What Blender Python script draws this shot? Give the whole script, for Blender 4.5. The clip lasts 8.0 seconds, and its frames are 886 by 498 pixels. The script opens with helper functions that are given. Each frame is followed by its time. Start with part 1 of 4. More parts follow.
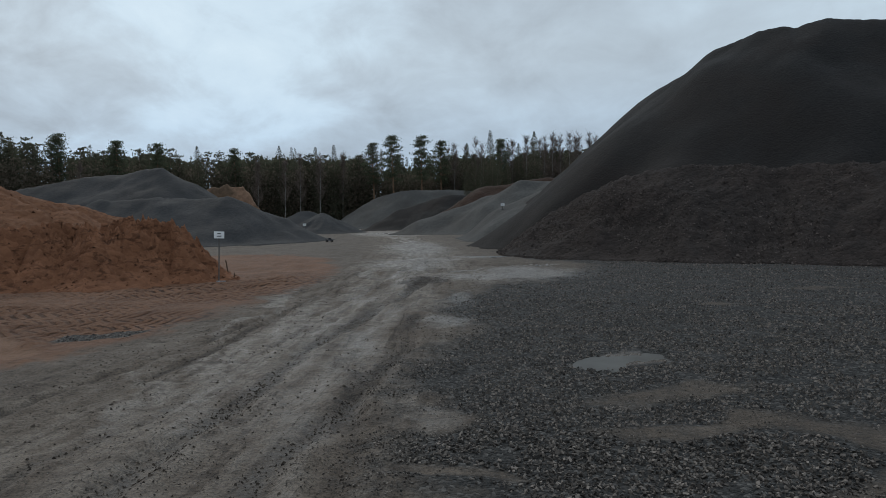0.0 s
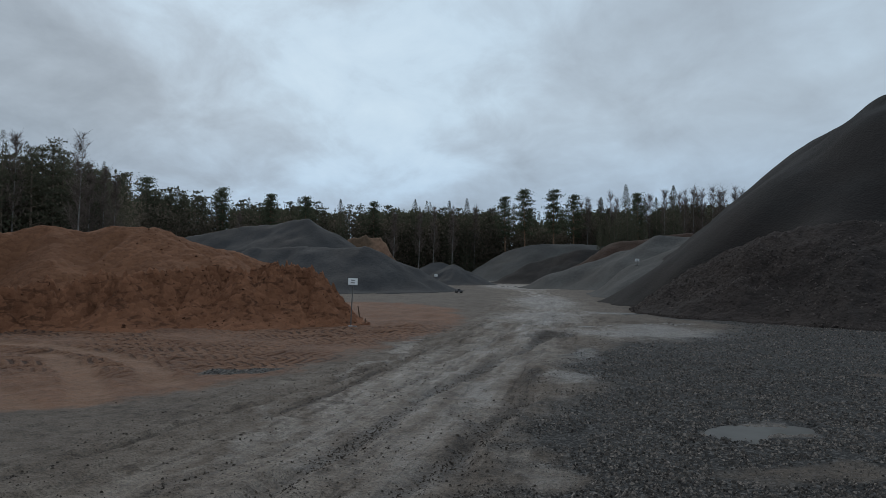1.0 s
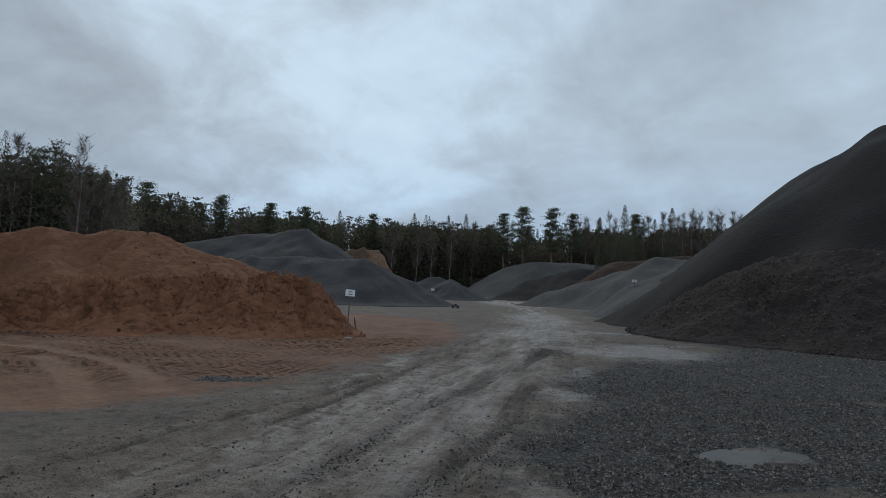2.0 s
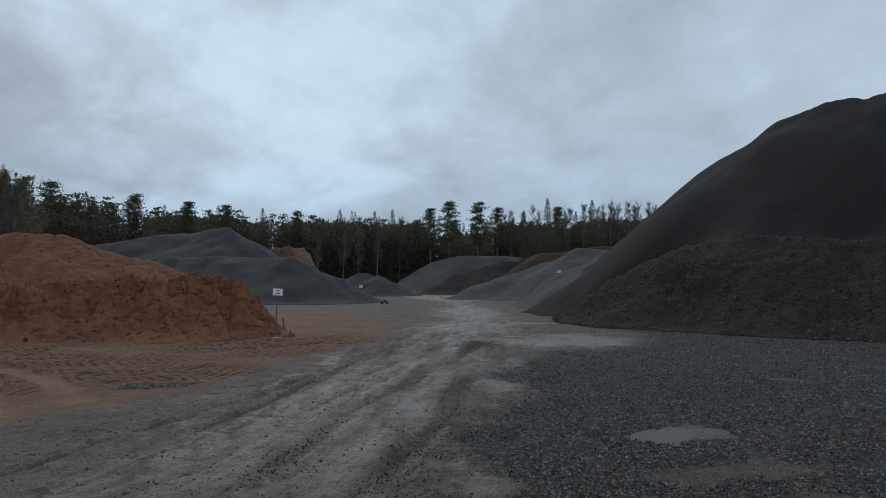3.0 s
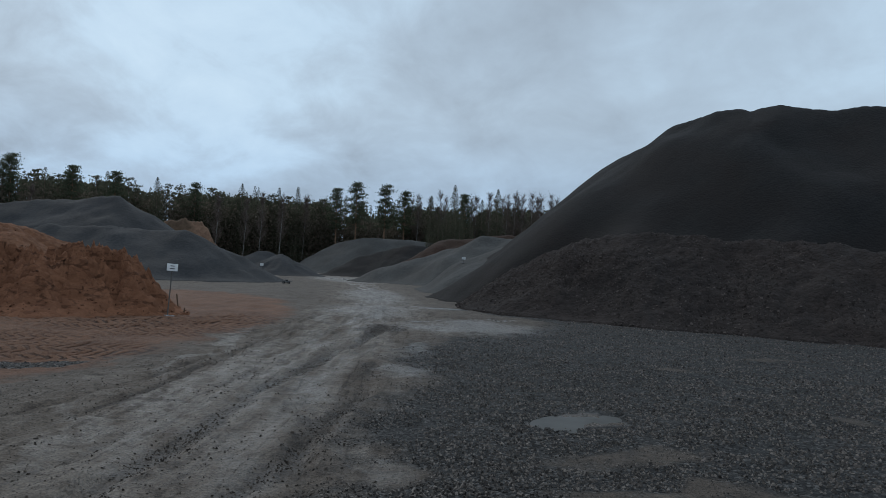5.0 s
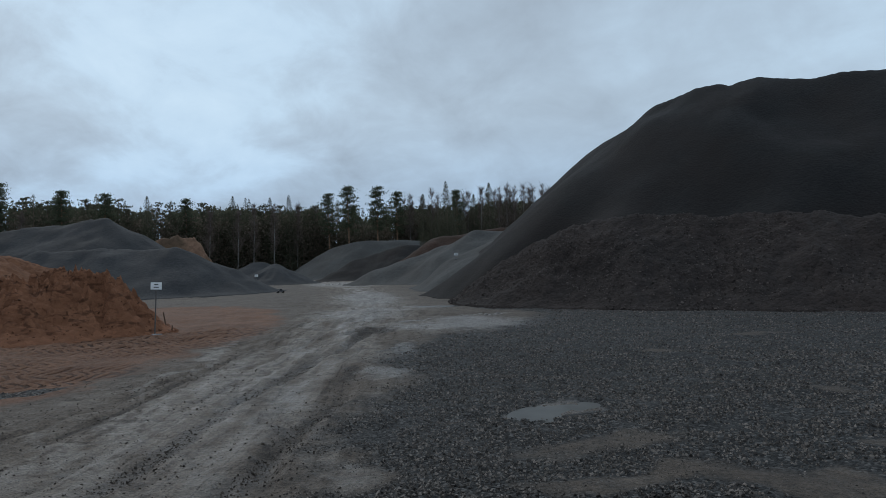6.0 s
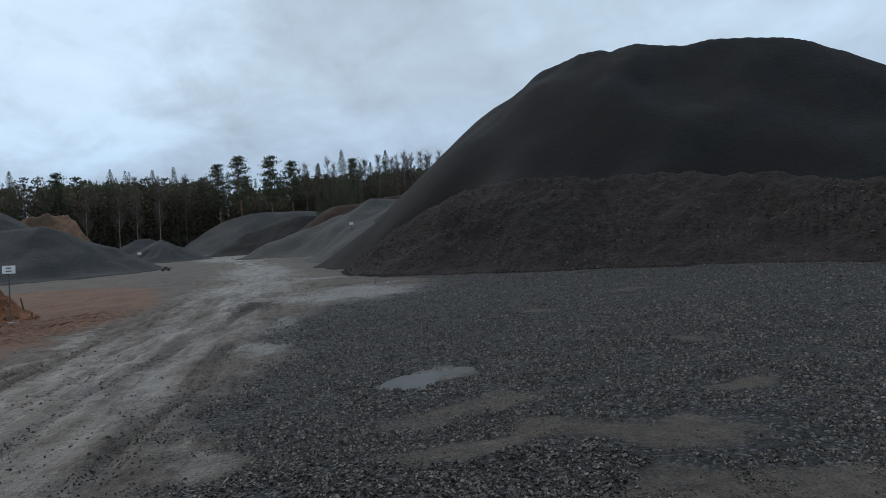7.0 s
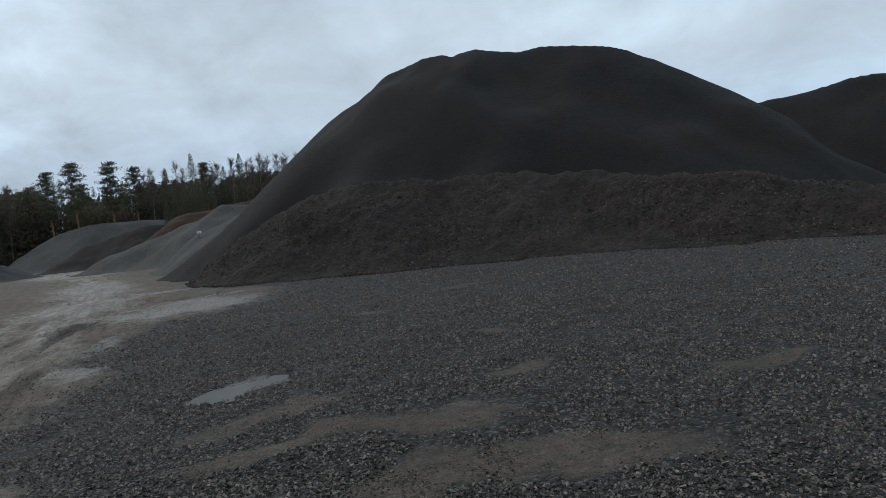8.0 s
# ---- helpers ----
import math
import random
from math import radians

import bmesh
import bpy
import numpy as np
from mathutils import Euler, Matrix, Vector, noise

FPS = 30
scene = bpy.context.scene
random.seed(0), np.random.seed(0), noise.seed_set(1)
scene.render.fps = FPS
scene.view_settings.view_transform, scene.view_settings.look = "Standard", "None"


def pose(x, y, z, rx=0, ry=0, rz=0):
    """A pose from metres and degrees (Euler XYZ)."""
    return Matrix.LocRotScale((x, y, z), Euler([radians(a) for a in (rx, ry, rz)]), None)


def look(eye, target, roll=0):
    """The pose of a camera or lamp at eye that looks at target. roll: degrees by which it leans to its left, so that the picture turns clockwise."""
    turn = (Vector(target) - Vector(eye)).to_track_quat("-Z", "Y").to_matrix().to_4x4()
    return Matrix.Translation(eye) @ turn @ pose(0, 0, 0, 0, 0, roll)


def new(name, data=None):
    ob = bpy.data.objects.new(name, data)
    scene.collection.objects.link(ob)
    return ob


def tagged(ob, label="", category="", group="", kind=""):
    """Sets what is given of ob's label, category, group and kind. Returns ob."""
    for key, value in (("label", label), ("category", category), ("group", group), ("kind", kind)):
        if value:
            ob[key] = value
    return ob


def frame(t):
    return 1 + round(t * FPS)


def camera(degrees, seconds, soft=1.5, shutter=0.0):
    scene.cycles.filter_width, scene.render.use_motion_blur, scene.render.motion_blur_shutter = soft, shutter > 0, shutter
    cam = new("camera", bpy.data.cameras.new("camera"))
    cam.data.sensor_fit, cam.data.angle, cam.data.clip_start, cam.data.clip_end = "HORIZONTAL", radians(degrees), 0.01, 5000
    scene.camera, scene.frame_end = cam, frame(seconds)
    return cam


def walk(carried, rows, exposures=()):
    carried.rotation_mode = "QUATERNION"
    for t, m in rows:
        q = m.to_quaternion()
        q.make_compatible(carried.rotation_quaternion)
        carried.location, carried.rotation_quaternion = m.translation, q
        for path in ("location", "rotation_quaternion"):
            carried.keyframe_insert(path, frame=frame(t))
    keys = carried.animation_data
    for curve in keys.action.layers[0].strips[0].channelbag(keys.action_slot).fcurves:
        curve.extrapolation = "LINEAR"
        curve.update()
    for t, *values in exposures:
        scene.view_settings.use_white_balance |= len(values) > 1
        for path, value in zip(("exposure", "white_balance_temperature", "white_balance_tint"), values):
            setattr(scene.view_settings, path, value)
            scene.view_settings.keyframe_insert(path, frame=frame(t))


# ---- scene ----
cam = camera(70.0, 8.0, soft=0.68)
PATH = [
    (0, 0.031, -0.085, 1.802, 86.92, 1.29, -0.00),
    (0.2, 0.077, -0.065, 1.784, 88.43, 0.48, 4.62),
    (0.5, 0.146, -0.036, 1.756, 90.32, -0.06, 8.67),
    (0.7, 0.151, -0.042, 1.754, 91.01, -0.22, 10.11),
    (1, 0.160, -0.050, 1.751, 91.85, -0.25, 11.83),
    (1.2, 0.163, -0.062, 1.747, 92.35, -0.38, 12.50),
    (1.6, 0.155, -0.070, 1.745, 92.90, -1.10, 12.90),
    (2.3, 0.120, -0.085, 1.733, 93.30, -2.75, 9.80),
    (2.5, 0.105, -0.091, 1.729, 93.26, -2.54, 8.61),
    (2.7, 0.081, -0.077, 1.728, 93.14, -1.86, 7.42),
    (3, 0.046, -0.057, 1.726, 92.91, -0.38, 5.00),
    (3.5, -0.031, -0.034, 1.741, 92.15, 0.33, 0.52),
    (4, -0.042, -0.028, 1.750, 91.36, -0.07, 0.01),
    (4.5, 0.003, -0.021, 1.750, 90.92, -1.00, 2.90),
    (4.8, -0.020, 0.017, 1.748, 90.65, -1.21, 3.06),
    (5, -0.035, 0.043, 1.747, 91.64, -2.79, -3.65),
    (5.2, -0.031, 0.020, 1.762, 92.00, -2.97, -8.99),
    (5.4, 0.030, 0.030, 1.765, 92.05, -2.20, -11.20),
    (5.6, 0.150, 0.045, 1.765, 91.90, -0.80, -9.60),
    (6.05, 0.400, 0.080, 1.750, 91.30, 1.90, -3.30),
    (6.3, 0.493, 0.092, 1.740, 91.00, 2.72, -3.21),
    (6.5, 0.480, 0.168, 1.720, 90.68, 3.65, -5.12),
    (6.8, 0.699, 0.215, 1.723, 89.14, 3.58, -9.58),
    (7, 0.787, 0.247, 1.726, 88.10, 3.63, -12.67),
    (7.2, 0.878, 0.126, 1.716, 87.41, 4.11, -15.39),
    (7.5, 1.030, -0.055, 1.703, 87.25, 4.85, -18.85),
    (7.7, 1.150, -0.203, 1.739, 87.24, 5.45, -21.05),
    (8, 1.390, -0.426, 1.793, 87.05, 6.00, -24.75),
]
# seconds, stops, kelvin, tint: the clip's own drift of brightness and white balance
EXPOSURES = [(0.0, 0.03, 6770, 10), (1.0, -0.1, 6590, 10), (2.5, -0.08, 6500, 10), (3.5, -0.08, 6480, 10), (5.0, -0.08, 6290, 9), (6.5, -0.04, 6290, 9), (7.0, 0.10, 6380, 10), (8.0, 0.18, 6720, 10)]
walk(cam, [(t, pose(x, y, z, rx, ry, rz)) for t, x, y, z, rx, ry, rz in PATH], EXPOSURES)

# ---- sky and sun: a closed overcast sky, the cloud layer thinner ahead and to the left ----
SUN_DIR = Vector((-0.45, 0.75, 0.62)).normalized()


def node(tree, kind, **values):
    n = tree.nodes.new(kind)
    for key, value in values.items():
        if key in n.inputs:
            n.inputs[key].default_value = value
        else:
            setattr(n, key, value)
    return n


def ramp(tree, fac, stops):
    n = tree.nodes.new("ShaderNodeValToRGB")
    while len(n.color_ramp.elements) < len(stops):
        n.color_ramp.elements.new(0.5)
    for e, (p, c) in zip(n.color_ramp.elements, stops):
        e.position, e.color = p, (*c, 1) if len(c) == 3 else c
    tree.links.new(fac, n.inputs["Fac"])
    return n.outputs["Color"]


def math_node(tree, op, a, b=None, c=None):
    n = node(tree, "ShaderNodeMath", operation=op)
    for i, v in enumerate((a, b, c)):
        if v is None:
            continue
        if isinstance(v, (int, float)):
            n.inputs[i].default_value = v
        else:
            tree.links.new(v, n.inputs[i])
    return n.outputs[0]


def mix(tree, fac, a, b, blend="MIX"):
    n = node(tree, "ShaderNodeMix", data_type="RGBA", blend_type=blend)
    for i, v in ((0, fac), (6, a), (7, b)):
        if isinstance(v, (int, float)):
            n.inputs[i].default_value = v
        elif isinstance(v, tuple):
            n.inputs[i].default_value = (*v, 1)
        else:
            tree.links.new(v, n.inputs[i])
    return n.outputs[2]


def make_world():
    world = bpy.data.worlds.new("overcast_sky")
    scene.world = world
    world.use_nodes = True
    t = world.node_tree
    t.nodes.clear()
    link = t.links.new
    co = node(t, "ShaderNodeTexCoord")
    sep = node(t, "ShaderNodeSeparateXYZ")
    link(co.outputs["Generated"], sep.inputs[0])
    up = math_node(t, "MAXIMUM", sep.outputs["Z"], 0.0)
    flat = math_node(t, "ADD", up, 0.42)
    u = math_node(t, "DIVIDE", sep.outputs["X"], flat)
    v = math_node(t, "DIVIDE", sep.outputs["Y"], flat)
    plane = node(t, "ShaderNodeCombineXYZ")
    link(u, plane.inputs[0])
    link(v, plane.inputs[1])
    big = node(t, "ShaderNodeTexNoise", Scale=1.25, Detail=4.0, Roughness=0.45, Distortion=0.35)
    fine = node(t, "ShaderNodeTexNoise", Scale=4.6, Detail=8.0, Roughness=0.58, Distortion=0.3)
    for n, shift in ((big, (7.4, 2.9, 1.0)), (fine, (0.4, 5.2, 2.0))):
        m = node(t, "ShaderNodeMapping")
        m.inputs["Location"].default_value = shift
        m.inputs["Rotation"].default_value = (0, 0, radians(25))
        m.inputs["Scale"].default_value = (0.95, 0.9, 1.0)
        link(plane.outputs[0], m.inputs[0])
        link(m.outputs[0], n.inputs["Vector"])
    cloud = math_node(t, "ADD", math_node(t, "MULTIPLY_ADD", big.outputs[0], 0.64, -0.32), math_node(t, "MULTIPLY_ADD", fine.outputs[0], 0.44, -0.22))
    broken = node(t, "ShaderNodeMapRange", interpolation_type="SMOOTHSTEP")
    link(sep.outputs["X"], broken.inputs["Value"])
    for key, value in (("From Min", -0.35), ("From Max", 0.35), ("To Min", 1.25), ("To Max", 0.62)):
        broken.inputs[key].default_value = value
    cloud = math_node(t, "MULTIPLY_ADD", cloud, broken.outputs[0], 0.51)
    # the layer is thinner ahead, towards the hidden sun
    dot = node(t, "ShaderNodeVectorMath", operation="DOT_PRODUCT")
    link(co.outputs["Generated"], dot.inputs[0])
    dot.inputs[1].default_value = Vector((-0.30, 0.86, 0.40)).normalized()
    soft = node(t, "ShaderNodeMapRange", interpolation_type="SMOOTHSTEP")
    link(dot.outputs["Value"], soft.inputs["Value"])
    for key, value in (("From Min", 0.84), ("From Max", 1.0), ("To Min", 0.02), ("To Max", 0.15)):
        soft.inputs[key].default_value = value
    cloud = math_node(t, "ADD", cloud, soft.outputs[0])
    # two thin places in the layer and a thicker bank beside them: bearing to the left, height, width in degrees, amount
    for az, el, wide, amount in ((19.5, 9.5, 8.0, 0.06), (9.5, 20.0, 8.0, 0.05), (33.0, 12.0, 13.0, -0.04), (-3.0, 16.0, 9.0, -0.025)):
        spot_dot = node(t, "ShaderNodeVectorMath", operation="DOT_PRODUCT")
        link(co.outputs["Generated"], spot_dot.inputs[0])
        spot_dot.inputs[1].default_value = (-math.sin(radians(az)) * math.cos(radians(el)), math.cos(radians(az)) * math.cos(radians(el)), math.sin(radians(el)))
        fade = node(t, "ShaderNodeMapRange", interpolation_type="SMOOTHSTEP")
        link(spot_dot.outputs["Value"], fade.inputs["Value"])
        for key, value in (("From Min", math.cos(radians(wide))), ("From Max", 1.0), ("To Min", 0.0), ("To Max", amount)):
            fade.inputs[key].default_value = value
        cloud = math_node(t, "ADD", cloud, fade.outputs[0])
    side = node(t, "ShaderNodeMapRange", interpolation_type="SMOOTHSTEP")
    link(sep.outputs["X"], side.inputs["Value"])
    for key, value in (("From Min", -0.75), ("From Max", 0.6), ("To Min", -0.03), ("To Max", 0.06)):
        side.inputs[key].default_value = value
    cloud = math_node(t, "ADD", cloud, side.outputs[0])
    colour = ramp(t, cloud, [(0.40, (0.325, 0.390, 0.46)), (0.51, (0.405, 0.485, 0.57)), (0.61, (0.50, 0.615, 0.73)), (0.71, (0.605, 0.77, 0.92)), (0.85, (0.70, 0.87, 1.01))])
    # the layer greys to the right and takes a bluer cast low down
    low = node(t, "ShaderNodeMapRange", interpolation_type="SMOOTHSTEP")
    link(sep.outputs["Z"], low.inputs["Value"])
    for key, value in (("From Min", 0.03), ("From Max", 0.26), ("To Min", 1.0), ("To Max", 0.0)):
        low.inputs[key].default_value = value
    # an overcast dome is brightest overhead
    high = node(t, "ShaderNodeMapRange", interpolation_type="SMOOTHSTEP")
    link(sep.outputs["Z"], high.inputs["Value"])
    for key, value in (("From Min", 0.38), ("From Max", 0.95), ("To Min", 0.0), ("To Max", 1.0)):
        high.inputs[key].default_value = value
    colour = mix(t, high.outputs[0], colour, mix(t, 1.0, colour, (1.9, 1.87, 1.84), "MULTIPLY"))
    colour = mix(t, math_node(t, "MULTIPLY", low.outputs[0], 0.75), colour, mix(t, 1.0, colour, (0.76, 0.85, 0.97), "MULTIPLY"))
    # below the horizon the sky texture has nothing to add
    sky = node(t, "ShaderNodeTexSky", sky_type="NISHITA", sun_disc=False, sun_elevation=math.asin(SUN_DIR.z), sun_rotation=math.atan2(SUN_DIR.x, SUN_DIR.y))
    sky_dim = mix(t, 1.0, sky.outputs[0], (0.05, 0.05, 0.05), "MULTIPLY")
    both = mix(t, 0.92, sky_dim, colour)
    bg = node(t, "ShaderNodeBackground", Strength=1.0)
    out = node(t, "ShaderNodeOutputWorld")
    link(both, bg.inputs[0])
    link(bg.outputs[0], out.inputs[0])


make_world()
sun_data = bpy.data.lights.new("sun", "SUN")
sun_data.energy, sun_data.angle, sun_data.color = 0.75, radians(18), (1.0, 0.96, 0.9)
sun = new("sun", sun_data)
sun.matrix_world = look(SUN_DIR * 100, (0, 0, 0))
scene.view_settings.exposure = 0.0


# ---- materials ----
def material(name, rough=0.8, spec=0.4):
    m = bpy.data.materials.new(name)
    m.use_nodes = True
    t = m.node_tree
    b = t.nodes["Principled BSDF"]
    b.inputs["Roughness"].default_value = rough
    b.inputs["Specular IOR Level"].default_value = spec
    return m, t, b


def position(t):
    return node(t, "ShaderNodeNewGeometry").outputs["Position"]


def noise_at(t, vec, scale, detail=4.0, rough=0.55, distort=0.0):
    n = node(t, "ShaderNodeTexNoise", Scale=scale, Detail=detail, Roughness=rough, Distortion=distort)
    t.links.new(vec, n.inputs["Vector"])
    return n.outputs[0]


def bump(t, b, height, strength, distance):
    n = node(t, "ShaderNodeBump", Strength=strength, Distance=distance)
    t.links.new(height, n.inputs["Height"])
    t.links.new(n.outputs[0], b.inputs["Normal"])


def grain_material(name, dark, light, stone=9.0, stain=(0.0, 0.0, 0.0), stain_amount=0.0, strength=0.9, rough=0.85, size=0.05, spec=0.12, fleck=None):
    """Loose material: stones of two sizes, larger drifts of tone, and a second colour in places."""
    m, t, b = material(name, rough, spec)
    p = position(t)
    cells = node(t, "ShaderNodeTexVoronoi", Scale=stone)
    t.links.new(p, cells.inputs["Vector"])
    tone = node(t, "ShaderNodeSeparateColor")
    t.links.new(cells.outputs["Color"], tone.inputs[0])
    drift = noise_at(t, p, 0.35, 5.0, 0.6)
    fine = noise_at(t, p, stone * 1.7, 4.0, 0.7)
    fac = math_node(t, "ADD", math_node(t, "MULTIPLY", tone.outputs[0], 0.3), math_node(t, "MULTIPLY", drift, 0.55))
    fac = math_node(t, "ADD", fac, math_node(t, "MULTIPLY", fine, 0.25))
    col = ramp(t, fac, [(0.28, dark), (0.78, light)])
    if stain_amount:
        where = noise_at(t, p, 0.22, 5.0, 0.6, 0.4)
        col = mix(t, math_node(t, "MULTIPLY", ramp(t, where, [(0.42, (0, 0, 0)), (0.62, (1, 1, 1))]), stain_amount), col, stain)
    if fleck:
        # moist clods, darker than the dry face, and painted shade under torn edges
        turned = node(t, "ShaderNodeMapping")
        turned.inputs["Rotation"].default_value = (0, radians(24), radians(20))
        turned.inputs["Scale"].default_value = (1.5, 1.5, 4.2)
        t.links.new(p, turned.inputs[0])
        torn = noise_at(t, turned.outputs[0], 1.3, 5.0, 0.62, 0.6)
        col = mix(t, math_node(t, "MULTIPLY", ramp(t, torn, [(0.55, (0, 0, 0)), (0.63, (1, 1, 1))]), 0.7), col, fleck)
    t.links.new(col, b.inputs["Base Color"])
    h = math_node(t, "ADD", math_node(t, "MULTIPLY", cells.outputs["Distance"], -0.8), math_node(t, "ADD", fine, noise_at(t, p, stone * 0.28, 4.0, 0.6)))
    bump(t, b, h, strength, size)
    return m


def plain_material(name, colour, rough=0.6, spec=0.4, vary=0.25, scale=20.0, metal=0.0):
    m, t, b = material(name, rough, spec)
    p = position(t)
    n = noise_at(t, p, scale, 4.0, 0.6)
    lo, hi = (tuple(c * k for c in colour) for k in (1 - vary, 1 + vary))
    t.links.new(ramp(t, n, [(0.3, lo), (0.7, hi)]), b.inputs["Base Color"])
    b.inputs["Metallic"].default_value = metal
    bump(t, b, n, 0.2, 0.01)
    return m


M_DARK = grain_material("dark_crushed_stone", (0.0069, 0.0065, 0.0066), (0.0148, 0.0139, 0.0138), 9.0, (0.0140, 0.0102, 0.0089), 0.5, 0.45)
M_BROWN = grain_material("brown_grey_crushed_stone", (0.0158, 0.0120, 0.0107), (0.0420, 0.0325, 0.0290), 7.0, (0.02303, 0.01972, 0.01873), 0.5, 0.9, 0.88, 0.06)
M_BLUE = grain_material("blue_grey_stone_dust", (0.02379, 0.02443, 0.02641), (0.04044, 0.04084, 0.04259), 7.0, (0.03235, 0.03019, 0.02896), 0.4, 0.5)
M_LIGHT = grain_material("light_grey_grit", (0.0413, 0.04062, 0.03982), (0.07289, 0.07153, 0.06853), 7.0, (0.04374, 0.0397, 0.03627), 0.5, 0.5)
M_SOIL = grain_material("reddish_brown_soil", (0.0225, 0.0125, 0.0092), (0.047, 0.0255, 0.0182), 3.0, (0.02851, 0.01746, 0.0111), 0.5, 0.8)
M_DAMP = grain_material("damp_dug_sand", (0.078, 0.032, 0.0165), (0.198, 0.089, 0.049), 5.0, (0.165, 0.0745, 0.0415), 0.55, 0.9, 0.92, 0.07, fleck=(0.044, 0.0195, 0.0105))
M_SAND = grain_material("orange_brown_sand", (0.078, 0.0345, 0.0188), (0.170, 0.0795, 0.0445), 6.0, (0.116, 0.0545, 0.0308), 0.6, 0.8, 0.95, 0.06)
M_CUT = grain_material("pale_sand_bank", (0.115, 0.066, 0.043), (0.225, 0.135, 0.091), 2.0, (0.03491, 0.02763, 0.01708), 0.7, 0.8)


def stone_material(name, dark, light, rough=0.6):
    """Broken stones, every one of its own tone."""
    m, t, b = material(name, rough, 0.16)
    g = node(t, "ShaderNodeNewGeometry")
    n = noise_at(t, g.outputs["Position"], 90.0, 3.0, 0.6)
    fac = math_node(t, "ADD", math_node(t, "MULTIPLY", g.outputs["Random Per Island"], 0.8), math_node(t, "MULTIPLY", n, 0.2))
    mid = tuple((a + 0.36 * (c - a)) for a, c in zip(dark, light))
    t.links.new(ramp(t, fac, [(0.05, dark), (0.6, mid), (0.98, light)]), b.inputs["Base Color"])
    bump(t, b, n, 0.3, 0.004)
    return m


M_STONE = stone_material("grey_crushed_gravel", (0.0080, 0.0069, 0.0062), (0.232, 0.196, 0.170))
M_RUBBLE = stone_material("brown_grey_broken_stone", (0.0115, 0.0087, 0.0077), (0.115, 0.0925, 0.083), 0.85)
M_CLOD = stone_material("damp_sand_clods", (0.055, 0.025, 0.0135), (0.175, 0.079, 0.043), 0.95)
M_MUDCLOD = stone_material("mud_clods", (0.016, 0.012, 0.0095), (0.095, 0.076, 0.061), 0.85)


def ground_material():
    """Mud with wheel streaks, sand and gravel, each where the plan puts it."""
    m, t, b = material("quarry_floor", 0.7, 0.28)
    p = position(t)
    zone = node(t, "ShaderNodeAttribute", attribute_name="zone")
    z = node(t, "ShaderNodeSeparateColor")
    t.links.new(zone.outputs["Color"], z.inputs[0])
    lane = node(t, "ShaderNodeAttribute", attribute_name="lane")
    m1 = node(t, "ShaderNodeMapping")
    m1.inputs["Scale"].default_value = (1.9, 0.36, 0.0)
    t.links.new(lane.outputs["Vector"], m1.inputs[0])
    streak = noise_at(t, m1.outputs[0], 1.0, 6.0, 0.62, 0.25)
    m2 = node(t, "ShaderNodeMapping")
    m2.inputs["Scale"].default_value = (8.0, 1.2, 0.0)
    t.links.new(lane.outputs["Vector"], m2.inputs[0])
    streak2 = noise_at(t, m2.outputs[0], 1.0, 5.0, 0.65, 0.4)
    blot = noise_at(t, p, 0.8, 6.0, 0.62)
    grit = noise_at(t, p, 26.0, 4.0, 0.7)
    clump = noise_at(t, p, 5.5, 6.0, 0.68, 0.3)
    s = math_node(t, "ADD", math_node(t, "MULTIPLY", streak, 0.34), math_node(t, "MULTIPLY", streak2, 0.12))
    s = math_node(t, "ADD", s, math_node(t, "ADD", math_node(t, "MULTIPLY", blot, 0.22), math_node(t, "MULTIPLY", clump, 0.32)))
    mud = ramp(t, s, [(0.40, (0.062, 0.0455, 0.034)), (0.47, (0.094, 0.072, 0.055)), (0.53, (0.121, 0.097, 0.077)), (0.60, (0.158, 0.131, 0.108))])
    earth = ramp(t, math_node(t, "ADD", math_node(t, "MULTIPLY", blot, 0.5), math_node(t, "MULTIPLY", clump, 0.5)), [(0.36, (0.046, 0.0346, 0.0265)), (0.5, (0.079, 0.0612, 0.0475)), (0.66, (0.110, 0.088, 0.0700))])
    lane_xyz = node(t, "ShaderNodeSeparateXYZ")
    t.links.new(lane.outputs["Vector"], lane_xyz.inputs[0])
    mud = mix(t, lane_xyz.outputs["Z"], earth, mud)
    # pale silt colour, which also carries the sky sheen of wet mud
    pale = ramp(t, math_node(t, "ADD", zone.outputs["Alpha"], math_node(t, "MULTIPLY", math_node(t, "SUBTRACT", clump, 0.5), 1.4)), [(0.2, (0, 0, 0)), (0.9, (1, 1, 1))])
    mud = mix(t, math_node(t, "MULTIPLY", pale, 0.58), mud, ramp(t, blot, [(0.35, (0.1146, 0.101, 0.08935)), (0.65, (0.1801, 0.1604, 0.1426))]))
    m3 = node(t, "ShaderNodeMapping")
    m3.inputs["Scale"].default_value = (1.5, 0.13, 0.0)
    t.links.new(lane.outputs["Vector"], m3.inputs[0])
    track = math_node(t, "ABSOLUTE", math_node(t, "SUBTRACT", noise_at(t, m3.outputs[0], 1.0, 3.0, 0.5), 0.5))
    track = math_node(t, "ADD", track, math_node(t, "MULTIPLY", math_node(t, "SUBTRACT", clump, 0.5), 0.07))
    mud = mix(t, lane_xyz.outputs["Z"], mud, mix(t, 1.0, mud, ramp(t, track, [(0.0, (0.5, 0.46, 0.43)), (0.018, (1.0, 1.0, 1.0))]), "MULTIPLY"))
    # ledge shade and bright wet glints multiplied into the mud colour
    m4 = node(t, "ShaderNodeMapping")
    m4.inputs["Scale"].default_value = (0.9, 3.6, 0.0)
    t.links.new(p, m4.inputs[0])
    ledge_shading = noise_at(t, m4.outputs[0], 1.0, 5.0, 0.6, 0.5)
